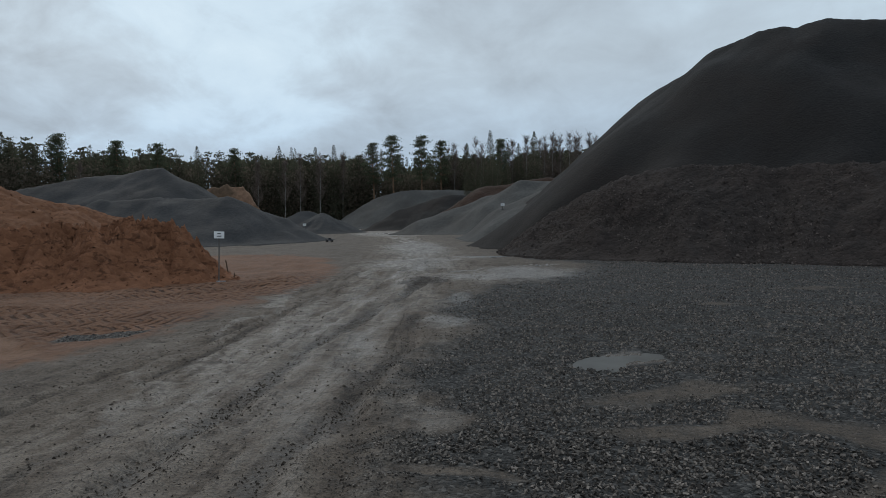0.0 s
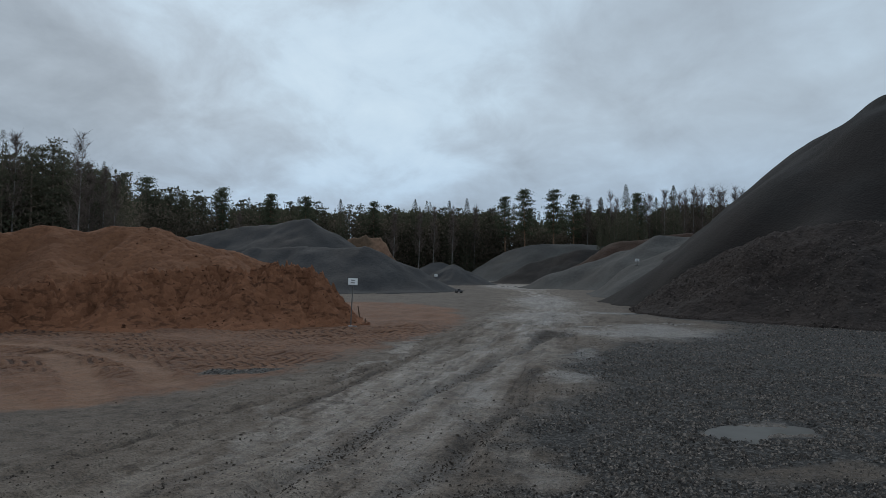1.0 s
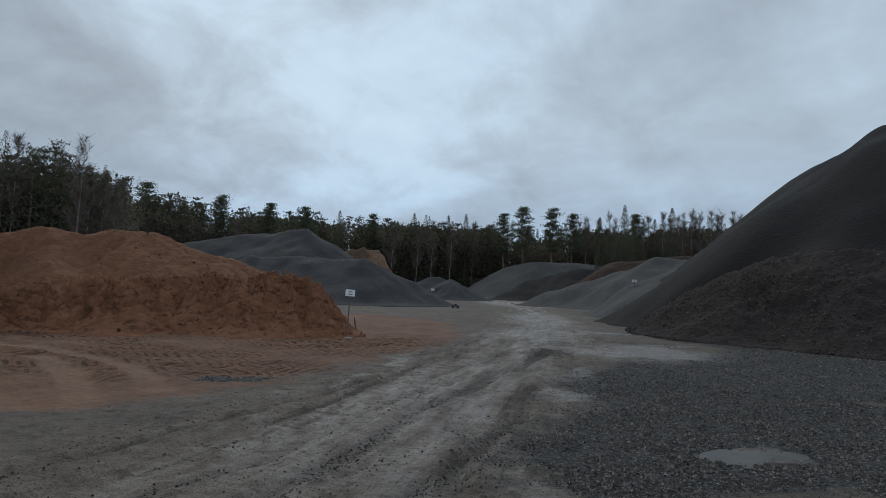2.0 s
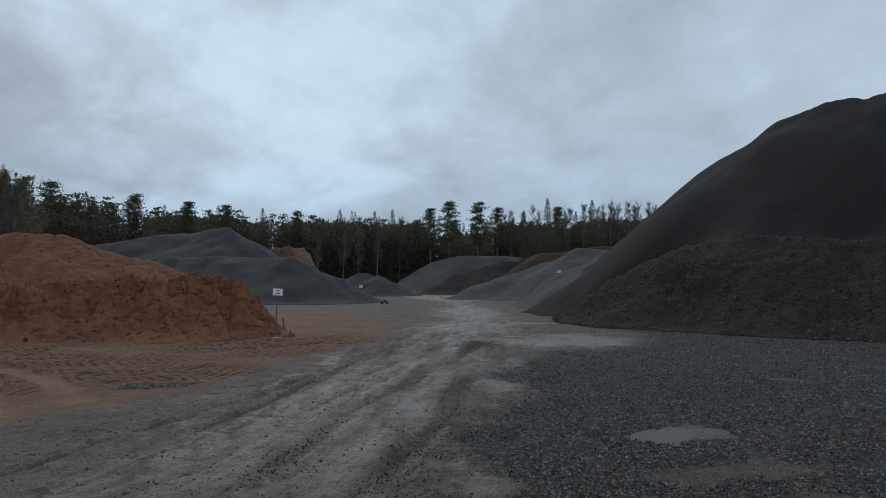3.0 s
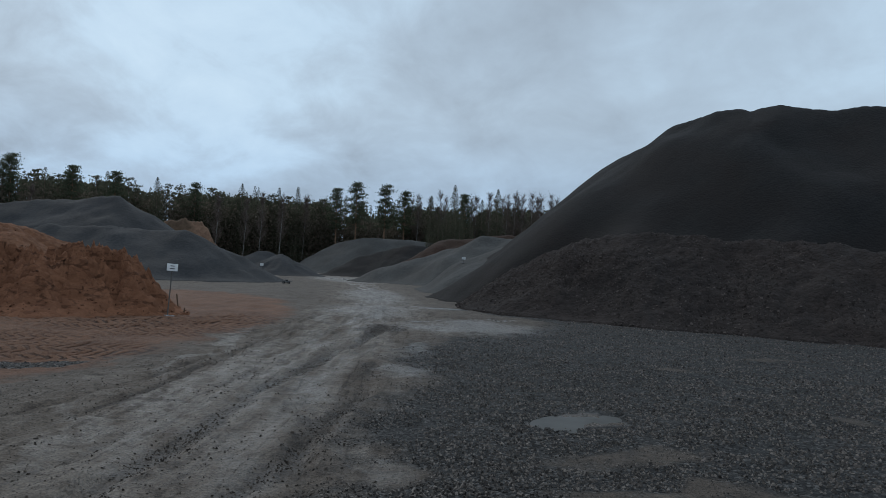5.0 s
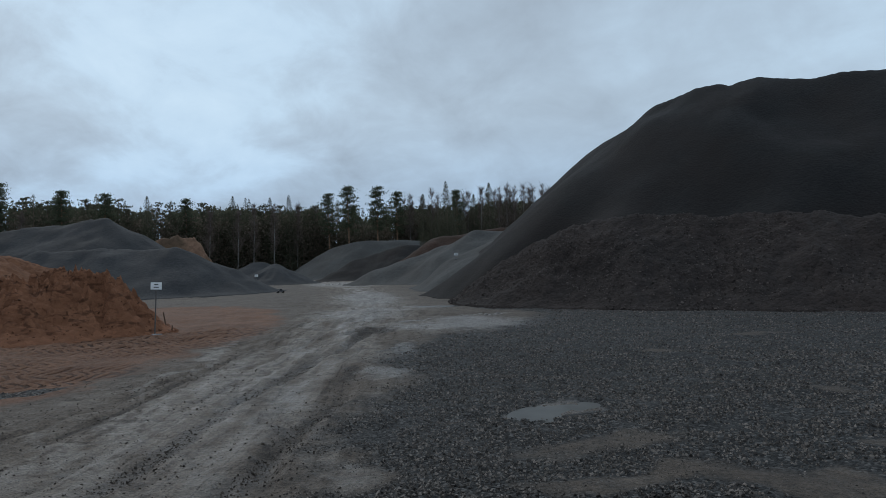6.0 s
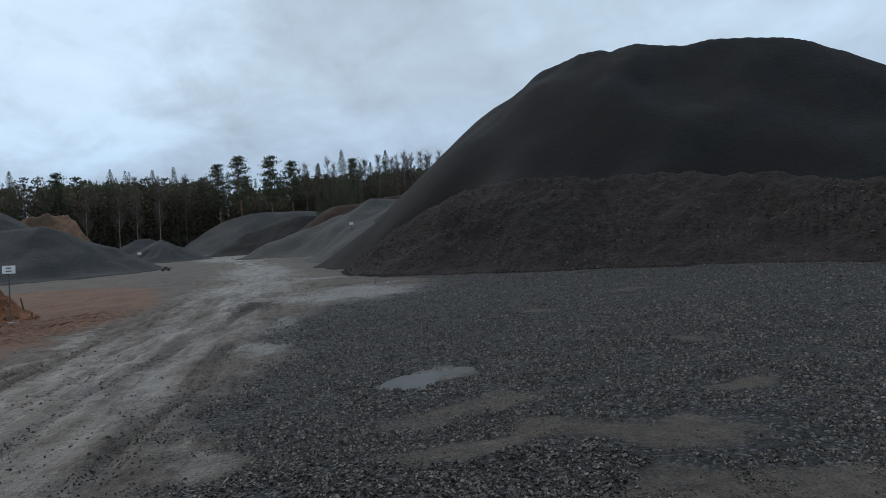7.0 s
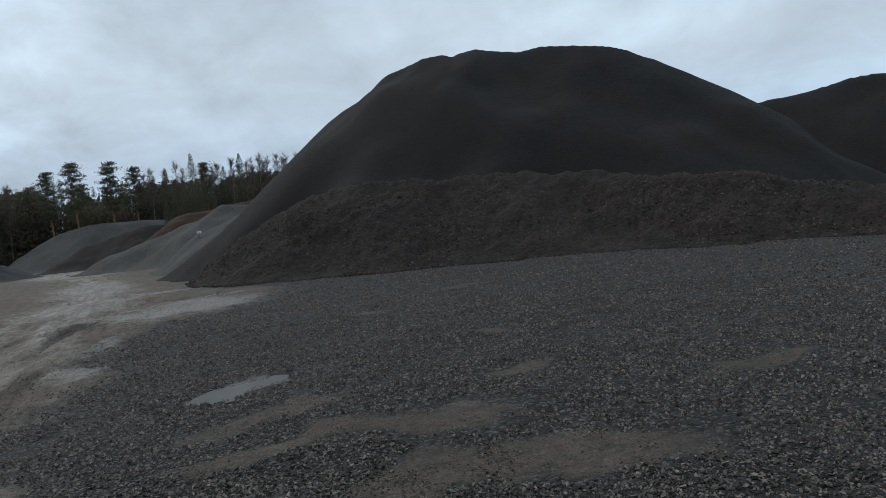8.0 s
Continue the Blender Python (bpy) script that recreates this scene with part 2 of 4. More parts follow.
    mud = mix(t, 0.75, mud, ramp(t, ledge_shading, [(0.34, (0.5, 0.47, 0.45)), (0.43, (1.0, 1.0, 1.0)), (0.62, (1.0, 1.0, 1.0)), (0.72, (1.3, 1.32, 1.34))]), "MULTIPLY")
    # churned brown mud along the wheel ruts
    marks = node(t, "ShaderNodeAttribute", attribute_name="marks")
    mk = node(t, "ShaderNodeSeparateXYZ")
    t.links.new(marks.outputs["Vector"], mk.inputs[0])
    lumps = noise_at(t, p, 9.0, 5.0, 0.7)
    churn = ramp(t, math_node(t, "ADD", mk.outputs["X"], math_node(t, "ADD", math_node(t, "MULTIPLY", math_node(t, "SUBTRACT", clump, 0.5), 1.5), math_node(t, "MULTIPLY", math_node(t, "SUBTRACT", lumps, 0.5), 1.4))), [(0.3, (0, 0, 0)), (0.58, (1, 1, 1))])
    mud = mix(t, math_node(t, "MULTIPLY", churn, 0.92), mud, ramp(t, lumps, [(0.36, (0.018, 0.0135, 0.0108)), (0.66, (0.058, 0.044, 0.0345))]))
    speck = ramp(t, noise_at(t, p, 48.0, 3.0, 0.7), [(0.36, (0.35, 0.35, 0.35)), (0.5, (1.0, 1.0, 1.0)), (0.7, (1.25, 1.25, 1.25))])
    mud = mix(t, 0.95, mud, speck, "MULTIPLY")
    mud = mix(t, 0.8, mud, ramp(t, lumps, [(0.34, (0.55, 0.53, 0.51)), (0.48, (1.0, 1.0, 1.0)), (0.7, (1.18, 1.18, 1.18))]), "MULTIPLY")
    sand = ramp(t, math_node(t, "ADD", math_node(t, "MULTIPLY", blot, 0.6), math_node(t, "MULTIPLY", grit, 0.4)), [(0.32, (0.076, 0.0325, 0.0158)), (0.52, (0.122, 0.0560, 0.0290)), (0.68, (0.158, 0.0770, 0.0420))])
    # dark dashes: the tread prints' own shade put into the sand colour
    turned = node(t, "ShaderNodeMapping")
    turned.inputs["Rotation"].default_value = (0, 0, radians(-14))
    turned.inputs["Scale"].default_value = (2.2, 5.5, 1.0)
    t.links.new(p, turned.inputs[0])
    dash_shade = ramp(t, noise_at(t, turned.outputs[0], 1.0, 5.0, 0.62, 0.5), [(0.42, (0.5, 0.46, 0.44)), (0.56, (1.0, 1.0, 1.0))])
    sand = mix(t, math_node(t, "MULTIPLY", math_node(t, "SUBTRACT", 1.0, mk.outputs["Y"]), 0.25), sand, dash_shade, "MULTIPLY")
    sand = mix(t, math_node(t, "MULTIPLY", mk.outputs["Y"], 0.35), sand, (0.17, 0.098, 0.06))
    # shade in the grooves between the ribs, put into the sand colour, and crumbs
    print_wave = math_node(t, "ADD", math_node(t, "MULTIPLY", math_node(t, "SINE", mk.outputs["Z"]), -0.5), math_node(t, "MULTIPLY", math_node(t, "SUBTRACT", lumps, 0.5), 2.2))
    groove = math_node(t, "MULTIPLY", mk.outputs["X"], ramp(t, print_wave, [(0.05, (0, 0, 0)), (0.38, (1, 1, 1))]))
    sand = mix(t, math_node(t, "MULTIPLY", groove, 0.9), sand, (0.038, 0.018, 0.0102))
    sand = mix(t, 0.7, sand, ramp(t, lumps, [(0.34, (0.6, 0.58, 0.56)), (0.48, (1.0, 1.0, 1.0)), (0.7, (1.12, 1.12, 1.12))]), "MULTIPLY")
    cells = node(t, "ShaderNodeTexVoronoi", Scale=34.0)
    t.links.new(p, cells.inputs["Vector"])
    tone = node(t, "ShaderNodeSeparateColor")
    t.links.new(cells.outputs["Color"], tone.inputs[0])
    gravel = ramp(t, math_node(t, "ADD", math_node(t, "MULTIPLY", tone.outputs[0], 0.8), math_node(t, "MULTIPLY", blot, 0.3)), [(0.2, (0.006, 0.0056, 0.0053)), (0.55, (0.020, 0.0187, 0.0178)), (0.78, (0.037, 0.0347, 0.033)), (0.95, (0.10, 0.094, 0.089))])
    edge = math_node(t, "MULTIPLY", math_node(t, "SUBTRACT", noise_at(t, p, 3.2, 6.0, 0.65), 0.5), 1.1)

    def cut(w, a=0.4, c=0.6):
        return ramp(t, math_node(t, "ADD", w, edge), [(a, (0, 0, 0)), (c, (1, 1, 1))])

    wg, ws = cut(z.outputs[1], 0.15, 0.6), cut(z.outputs[0], 0.3, 0.75)
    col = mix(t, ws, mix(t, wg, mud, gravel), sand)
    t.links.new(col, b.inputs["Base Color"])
    wet = math_node(t, "MULTIPLY", ramp(t, math_node(t, "ADD", z.outputs[2], math_node(t, "MULTIPLY", math_node(t, "SUBTRACT", streak, 0.5), 1.2)), [(0.3, (0, 0, 0)), (0.8, (1, 1, 1))]), 0.55)
    rough = math_node(t, "SUBTRACT", 0.82, math_node(t, "MAXIMUM", wet, math_node(t, "MULTIPLY", pale, 0.4)))
    t.links.new(rough, b.inputs["Roughness"])
    h = math_node(t, "ADD", math_node(t, "MULTIPLY", streak2, 0.6), math_node(t, "ADD", math_node(t, "ADD", math_node(t, "MULTIPLY", grit, 0.7), math_node(t, "MULTIPLY", clump, 1.6)), math_node(t, "MULTIPLY", math_node(t, "MULTIPLY", cells.outputs["Distance"], wg), -0.8)))
    h = math_node(t, "SUBTRACT", h, math_node(t, "MULTIPLY", math_node(t, "MULTIPLY", groove, ws), 1.2))
    bump(t, b, h, 0.9, 0.045)
    return m


def foliage_material(name, dark, light):
    m, t, b = material(name, 0.9, 0.03)
    g = node(t, "ShaderNodeNewGeometry")
    col = ramp(t, math_node(t, "ADD", math_node(t, "MULTIPLY", g.outputs["Random Per Island"], 0.5), math_node(t, "MULTIPLY", noise_at(t, g.outputs["Position"], 0.4), 0.5)), [(0.2, dark), (0.8, light)])
    t.links.new(col, b.inputs["Base Color"])
    # needles let some light through
    thin, both = node(t, "ShaderNodeBsdfTranslucent"), node(t, "ShaderNodeMixShader", Fac=0.5)
    t.links.new(col, thin.inputs["Color"])
    t.links.new(b.outputs[0], both.inputs[1])
    t.links.new(thin.outputs[0], both.inputs[2])
    t.links.new(both.outputs[0], t.nodes["Material Output"].inputs["Surface"])
    return m


M_NEEDLE = foliage_material("dark_pine_needles", (0.078, 0.080, 0.058), (0.118, 0.115, 0.078))
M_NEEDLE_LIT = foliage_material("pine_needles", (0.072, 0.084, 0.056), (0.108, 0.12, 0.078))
M_BRUSH = foliage_material("bare_brown_brush", (0.10, 0.085, 0.065), (0.19, 0.155, 0.12))
M_BARK = plain_material("grey_brown_bark", (0.143, 0.1105, 0.0845), 0.9, 0.2, 0.4, 3.0)
M_PINE_BARK = plain_material("reddish_pine_bark", (0.20, 0.125, 0.08), 0.9, 0.2, 0.4, 2.0)
M_BIRCH = plain_material("pale_birch_bark", (0.21, 0.2, 0.185), 0.8, 0.3, 0.4, 2.5)
M_TWIG = plain_material("bare_birch_twigs", (0.13, 0.10, 0.085), 0.9, 0.2, 0.3, 1.0)
M_WATER, _t, _b = material("silty_puddle_water", 0.3, 0.09)
_b.inputs["IOR"].default_value = 1.33
_t.links.new(ramp(_t, noise_at(_t, position(_t), 2.0, 4.0), [(0.3, (0.062, 0.059, 0.053)), (0.7, (0.098, 0.095, 0.088))]), _b.inputs["Base Color"])
bump(_t, _b, noise_at(_t, position(_t), 9.0, 3.0), 0.08, 0.01)
M_WHITE = plain_material("white_sign_sheet", (0.72, 0.73, 0.73), 0.5, 0.4, 0.05, 8.0)
M_INK = plain_material("dark_print", (0.05, 0.05, 0.055), 0.6, 0.3, 0.2)
M_STEEL = plain_material("dull_steel_post", (0.11, 0.105, 0.10), 0.55, 0.5, 0.3, 12.0, 0.4)
M_WOOD = plain_material("weathered_wood_stake", (0.10, 0.065, 0.045), 0.9, 0.2, 0.3, 15.0)
M_RUBBER = plain_material("black_rubber", (0.02, 0.02, 0.02), 0.8, 0.3, 0.3, 40.0)
M_BODY = plain_material("black_painted_shell", (0.025, 0.026, 0.03), 0.35, 0.5, 0.2, 6.0)
M_GREY = plain_material("grey_plastic", (0.22, 0.22, 0.23), 0.5, 0.4, 0.2, 20.0)
M_GLASS = plain_material("dark_window", (0.012, 0.014, 0.016), 0.1, 0.5, 0.1)


# ---- tools for building ----
def lattice(ix, iy, seed):
    with np.errstate(over="ignore"):
        h = (ix.astype(np.int64).astype(np.uint32) * np.uint32(374761393)) ^ (iy.astype(np.int64).astype(np.uint32) * np.uint32(668265263)) ^ np.uint32(seed * 2246822519 % 4294967296)
        h = (h ^ (h >> np.uint32(13))) * np.uint32(1274126177)
        h = (h ^ (h >> np.uint32(16))) * np.uint32(2246822519)
    return ((h >> np.uint32(8)) & np.uint32(0xFFFFFF)).astype(float) / 0xFFFFFF


def vnoise(x, y, seed=0):
    """Smooth random field, about -1 to 1, one lump per unit."""
    x, y = np.broadcast_arrays(np.asarray(x, float), np.asarray(y, float))
    fx, fy = np.floor(x), np.floor(y)
    ax, ay = x - fx, y - fy
    ax, ay = ax * ax * (3 - 2 * ax), ay * ay * (3 - 2 * ay)
    a = lattice(fx, fy, seed) * (1 - ax) + lattice(fx + 1, fy, seed) * ax
    b = lattice(fx, fy + 1, seed) * (1 - ax) + lattice(fx + 1, fy + 1, seed) * ax
    return 2 * (a * (1 - ay) + b * ay) - 1


def fbm(x, y, seed=0, octaves=4, gain=0.5):
    total, amp = 0.0, 1.0
    for k in range(octaves):
        total = total + amp * vnoise(x * 2 ** k + 7.3 * k, y * 2 ** k - 3.1 * k, seed + k)
        amp *= gain
    return total


def np_mesh(name, verts, faces, mat, smooth=True):
    """A mesh from arrays; faces all have the same number of corners."""
    me = bpy.data.meshes.new(name)
    verts, faces = np.asarray(verts, np.float32), np.asarray(faces, np.int32)
    k = faces.shape[1]
    me.vertices.add(len(verts))
    me.vertices.foreach_set("co", verts.ravel())
    me.loops.add(faces.size)
    me.loops.foreach_set("vertex_index", faces.ravel())
    me.polygons.add(len(faces))
    me.polygons.foreach_set("loop_start", np.arange(0, faces.size, k, dtype=np.int32))
    me.polygons.foreach_set("use_smooth", np.full(len(faces), smooth))
    me.update(calc_edges=True)
    me.materials.append(mat)
    return me


def part(name, bm, mat, parent=None, label="", smooth=False):
    me = bpy.data.meshes.new(name)
    bm.to_mesh(me)
    bm.free()
    me.materials.append(mat)
    if smooth:
        me.polygons.foreach_set("use_smooth", np.full(len(me.polygons), True))
    ob = new(name, me)
    if parent:
        ob.parent = parent
    return tagged(ob, label)


def box(sx, sy, sz, m=Matrix(), bevel=0.0):
    bm = bmesh.new()
    bmesh.ops.create_cube(bm, size=1, matrix=m @ Matrix.Diagonal((sx, sy, sz, 1)))
    if bevel:
        bmesh.ops.bevel(bm, geom=bm.edges[:], offset=bevel, segments=2, affect="EDGES", profile=0.6)
    return bm


def rod(a, b, r1, r2=None, sides=8):
    a, b = Vector(a), Vector(b)
    d = b - a
    bm = bmesh.new()
    m = Matrix.Translation((a + b) / 2) @ d.to_track_quat("Z", "Y").to_matrix().to_4x4()
    bmesh.ops.create_cone(bm, cap_ends=True, segments=sides, radius1=r1, radius2=r1 if r2 is None else r2, depth=d.length, matrix=m)
    return bm


def joined(*bms):
    out = bmesh.new()
    for bm in bms:
        me = bpy.data.meshes.new("piece")
        bm.to_mesh(me)
        bm.free()
        out.from_mesh(me)
        bpy.data.meshes.remove(me)
    return out


def grid_faces(nx, ny):
    i = np.arange(nx * ny).reshape(ny, nx)
    return np.stack([i[:-1, :-1], i[:-1, 1:], i[1:, 1:], i[1:, :-1]], -1).reshape(-1, 4)


def inside(x, y, poly):
    """Signed distance to a closed outline, positive inside."""
    best, odd = np.full(x.shape, 1e9), np.zeros(x.shape, bool)
    for (x0, y0), (x1, y1) in zip(poly, poly[1:] + poly[:1]):
        dx, dy = x1 - x0, y1 - y0
        s = np.clip(((x - x0) * dx + (y - y0) * dy) / (dx * dx + dy * dy), 0, 1)
        best = np.minimum(best, np.hypot(x - x0 - s * dx, y - y0 - s * dy))
        odd ^= ((y0 > y) != (y1 > y)) & (x < dx * (y - y0) / (dy if dy else 1e-9) + x0)
    return np.where(odd, best, -best)


# ---- the quarry floor ----
SAND_EDGE = [(-60, 2), (-8, 5.6), (-6.3, 6.8), (-5.5, 7.8), (-4.8, 9.4), (-4.3, 12), (-4.0, 14.5), (-3.5, 17), (-3.7, 22), (-5.1, 27.6), (-8.5, 31.5), (-12, 32), (-60, 36)]
GRAVEL_EDGE = [(-0.1, -30), (-0.05, 3.5), (-0.15, 5.0), (0.05, 5.45), (-0.13, 5.94), (-0.32, 6.5), (-0.24, 7.5), (-0.05, 8.5), (0.5, 9.5), (0.75, 10.4), (0.15, 11.2), (0.05, 12.2), (0.3, 13.1), (0.8, 14.2), (1.5, 15.8), (3.1, 16.7), (4.3, 19.2), (5.6, 21.6), (4.4, 23.5), (3.2, 26.5), (2.8, 31), (60, 40), (60, -30)]
# bare mud among the gravel: centre, half lengths, turn
MUD_SPOTS = [(2.25, 6.2, 0.85, 0.3, 14), (3.4, 4.85, 0.9, 0.42, -8), (2.0, 4.95, 0.7, 0.2, 4), (4.1, 3.3, 0.9, 0.34, -18), (5.85, 7.95, 0.32, 0.16, 10), (5.1, 5.8, 0.4, 0.16, 30), (-0.1, 5.5, 0.2, 0.26, -10), (0.1, 4.2, 0.4, 0.14, 0), (3.0, 3.7, 0.5, 0.3, 30), (6.9, 4.0, 0.8, 0.25, 0), (7.8, 13.9, 0.9, 0.3, 10), (5.0, 11.5, 0.5, 0.15, 20)]
# water: centre, half lengths, turn, depth
PUDDLES = [(2.14, 7.55, 0.53, 0.31, 30, 0.04), (2.15, 17.1, 0.62, 0.12, 4, 0.03), (0.9, 20.4, 0.55, 0.14, -3, 0.03), (2.8, 21.6, 1.1, 0.3, 5, 0.04), (1.5, 27.0, 1.2, 0.3, -5, 0.03), (-6.0, 66.0, 3.0, 1.2, 0, 0.04), (-10.0, 84.0, 4.0, 1.6, 10, 0.04)]
ROAD = np.array([(-40, -4.5), (0, -2.6), (5, -2.2), (9, -1.9), (12, -1.75), (17, -1.4), (21, -1.0), (25, -0.9), (32, -1.3), (45, -2.6), (60, -4.6), (80, -9.0), (92, -12.0), (130, -22.0), (900, -300.0)])


def spot(x, y, cx, cy, rx, ry, turn):
    c, s = math.cos(radians(turn)), math.sin(radians(turn))
    dx, dy = x - cx, y - cy
    return 1 - np.hypot((dx * c + dy * s) / rx, (-dx * s + dy * c) / ry)


def lane_of(x, y):
    return x - np.interp(y, ROAD[:, 0], ROAD[:, 1])


def zones(x, y):
    x, y = x + 0.28 * fbm(x / 0.9, y / 0.9, 101, 3), y + 0.28 * fbm(x / 0.9, y / 0.9, 105, 3)
    sand = np.clip(inside(x, y, SAND_EDGE) / 1.3 + 0.5, 0, 1)
    gravel = np.clip(inside(x, y, GRAVEL_EDGE) / 1.5 + 0.5, 0, 1)
    for cx, cy, rx, ry, turn in MUD_SPOTS:
        gravel = gravel * (1 - np.clip(spot(x, y, cx, cy, rx * 1.6, ry * 1.7, turn) * 1.5, 0, 0.78))
    wet = np.zeros(x.shape)
    for cx, cy, rx, ry, turn, depth in PUDDLES:
        s = spot(x, y, cx, cy, rx * 1.35, ry * 1.35, turn)
        wet = np.maximum(wet, np.clip(s * 3, 0, 1))
        gravel = gravel * (1 - np.clip(s * 3, 0, 1))
    strip = np.clip(spot(x, y, -5.55, 10.0, 0.9, 0.32, 35) * 2.5, 0, 1)
    u = lane_of(x, y)
    wet = np.maximum(wet, 0.55 * np.exp(-((u - 0.2) / 1.9) ** 2))
    return sand * (1 - strip), np.maximum(gravel, strip), wet


# pale dried silt and painted sky sheen on mud: centre, half lengths, turn, strength
SILT_SHEEN = [(2.2, 18.6, 2.9, 2.5, 14, 1.0), (0.3, 13.4, 0.5, 1.6, -8, 0.8), (0.1, 10.7, 0.75, 0.65, 10, 0.95), (-1.6, 36.0, 2.2, 11.0, 4, 0.8), (-2.35, 11.0, 0.5, 3.4, 9, 0.6), (-2.75, 7.4, 0.42, 2.6, 5, 0.6), (-1.25, 8.3, 0.34, 2.6, 8, 0.6), (-1.5, 5.2, 0.34, 1.2, 6, 0.6), (-3.3, 6.4, 0.3, 1.8, 8, 0.6), (-3.5, 12.6, 0.22, 4.4, 4, 0.6), (-6.0, 66.0, 4.0, 14.0, 14, 0.8), (-1.2, 24.0, 2.2, 4.0, 0, 0.8), (-0.1, 5.5, 0.35, 0.4, 0, 0.6), (1.4, 26.8, 2.0, 1.5, 0, 0.8), (-2.2, 20.0, 0.5, 2.4, 4, 0.6)]


def silt_sheen(x, y):
    x, y = x + 0.35 * fbm(x / 1.1, y / 1.1, 111, 3), y + 0.35 * fbm(x / 1.1, y / 1.1, 115, 3)
    w = np.zeros(x.shape)
    for cx, cy, rx, ry, turn, much in SILT_SHEEN:
        w = np.maximum(w, much * np.clip(spot(x, y, cx, cy, 1.2 * rx, 1.15 * ry, turn) * 1.7, 0, 0.95))
    return w


# wheel ruts: line in plan, half width, depth, churned mud in them
RUTS = [
    ([(-0.35, 17.6), (-0.41, 16.5), (-1.07, 13.2), (-1.48, 11.2), (-1.67, 9.9), (-1.91, 8.5), (-2.03, 6.9), (-2.13, 5.8), (-2.21, 4.8), (-2.35, 2.5)], 0.15, 0.075, 1.0),
    ([(-0.5, 11.2), (-0.53, 8.9), (-0.84, 6.9), (-0.99, 5.7), (-1.15, 4.7), (-1.4, 2.5)], 0.17, 0.06, 0.95),
    ([(-2.4, 23.0), (-2.68, 19.5), (-2.96, 15.1), (-3.14, 12.5), (-3.44, 9.8), (-3.64, 8.2), (-4.02, 6.9), (-4.2, 5.6), (-4.8, 3.0)], 0.09, 0.06, 0.6),
    ([(-2.5, 17.0), (-2.7, 15.0), (-3.02, 12.2), (-3.05, 10.0), (-3.21, 8.1), (-3.53, 6.6), (-3.78, 5.4), (-4.2, 3.0)], 0.08, 0.05, 0.65),
    ([(-2.3, 10.0), (-2.49, 8.2), (-2.65, 6.7), (-2.79, 5.7), (-2.97, 4.7), (-3.2, 3.0)], 0.07, 0.04, 0.5),
    ([(-1.5, 22.0), (-1.75, 16.5), (-2.0, 13.0), (-2.3, 11.2)], 0.09, 0.05, 0.45),
    ([(-0.9, 6.3), (-0.75, 5.2), (-0.7, 4.2), (-0.75, 2.5)], 0.14, 0.05, 0.7),
]
# smooth wheel tracks over the sand
TRACKS = [[(-10.6, 11.2), (-9.6, 10.4), (-8.8, 9.8), (-7.6, 8.8), (-6.7, 7.9), (-6.0, 6.9)], [(-13.0, 12.4), (-11.2, 12.1), (-9.4, 11.4), (-8.1, 10.7), (-6.8, 9.5), (-5.9, 8.6)], [(-12.5, 9.4), (-10.5, 8.6), (-8.0, 7.6), (-6.6, 6.6)]]


def pressed(x, y):
    """How far a place lies within a smooth wheel track, 0 to 1."""
    best = np.full(x.shape, 9.0)
    for line in TRACKS:
        for (ax, ay), (bx, by) in zip(line, line[1:]):
            dx, dy = bx - ax, by - ay
            k = np.clip(((x - ax) * dx + (y - ay) * dy) / (dx * dx + dy * dy), 0, 1)
            best = np.minimum(best, np.hypot(x - ax - k * dx, y - ay - k * dy))
    return np.clip((0.34 + 0.08 * vnoise(x / 0.5, y / 0.5, 77) - best) / 0.14, 0, 1)


def from_line(x, y, line):
    """Distance from a line in plan."""
    best = np.full(x.shape, 99.0)
    for (ax, ay), (bx, by) in zip(line, line[1:]):
        dx, dy = bx - ax, by - ay
        k = np.clip(((x - ax) * dx + (y - ay) * dy) / (dx * dx + dy * dy), 0, 1)
        best = np.minimum(best, np.hypot(x - ax - k * dx, y - ay - k * dy))
    return best


def rut_offset(x, y, k):
    """Distance from a rut's wandering middle."""
    return from_line(x + 0.09 * vnoise(x / 1.4, y / 1.4, 31 + k) + 0.04 * vnoise(x / 0.35, y / 0.35, 41 + k), y, RUTS[k][0])


def churned(x, y):
    w = 0.9 * np.clip(2.2 * spot(x + 0.3 * fbm(x / 0.6, y / 0.6, 65, 3), y, -0.45, 16.9, 0.75, 2.0, -4), 0, 1)
    for k, (line, width, depth, mud) in enumerate(RUTS):
        patchy = np.clip(0.7 + 0.55 * vnoise(y / 1.6, x / 1.6, 61 + k), 0, 1)
        w = np.maximum(w, mud * patchy * np.exp(-(rut_offset(x, y, k) / (1.05 * width)) ** 2))
    # crumbled mud between the two right-hand ruts
    w = np.maximum(w, 0.55 * np.clip(spot(x, y, -0.75, 8.0, 0.7, 3.6, 4) * 2, 0, 1) * np.clip(fbm(x / 0.5, y / 0.9, 67, 3) * 1.4, 0, 1))
    return w


def treads(x, y):
    """Cross ribs of the tractor tracks: their phase, and how deep they are printed."""
    along, across = 0.98 * x + 0.2 * y, -0.2 * x + 0.98 * y + 0.25 * vnoise(x / 3, y / 3, 75)
    lug = np.abs(np.mod(across, 0.92) - 0.46)
    amount = np.clip(0.7 + 0.9 * vnoise(x / 2.4, y / 1.3, 73), 0.1, 1) * np.clip((21 - y) / 3, 0, 1) * np.clip((across - 10.0) / 1.4, 0.2, 1)
    return math.tau * (along + 0.8 * lug + 0.07 * vnoise(x / 0.7, y / 0.7, 72)) / 0.24, amount * np.clip((0.45 - lug) / 0.05, 0.25, 1) * (1 - pressed(x, y))


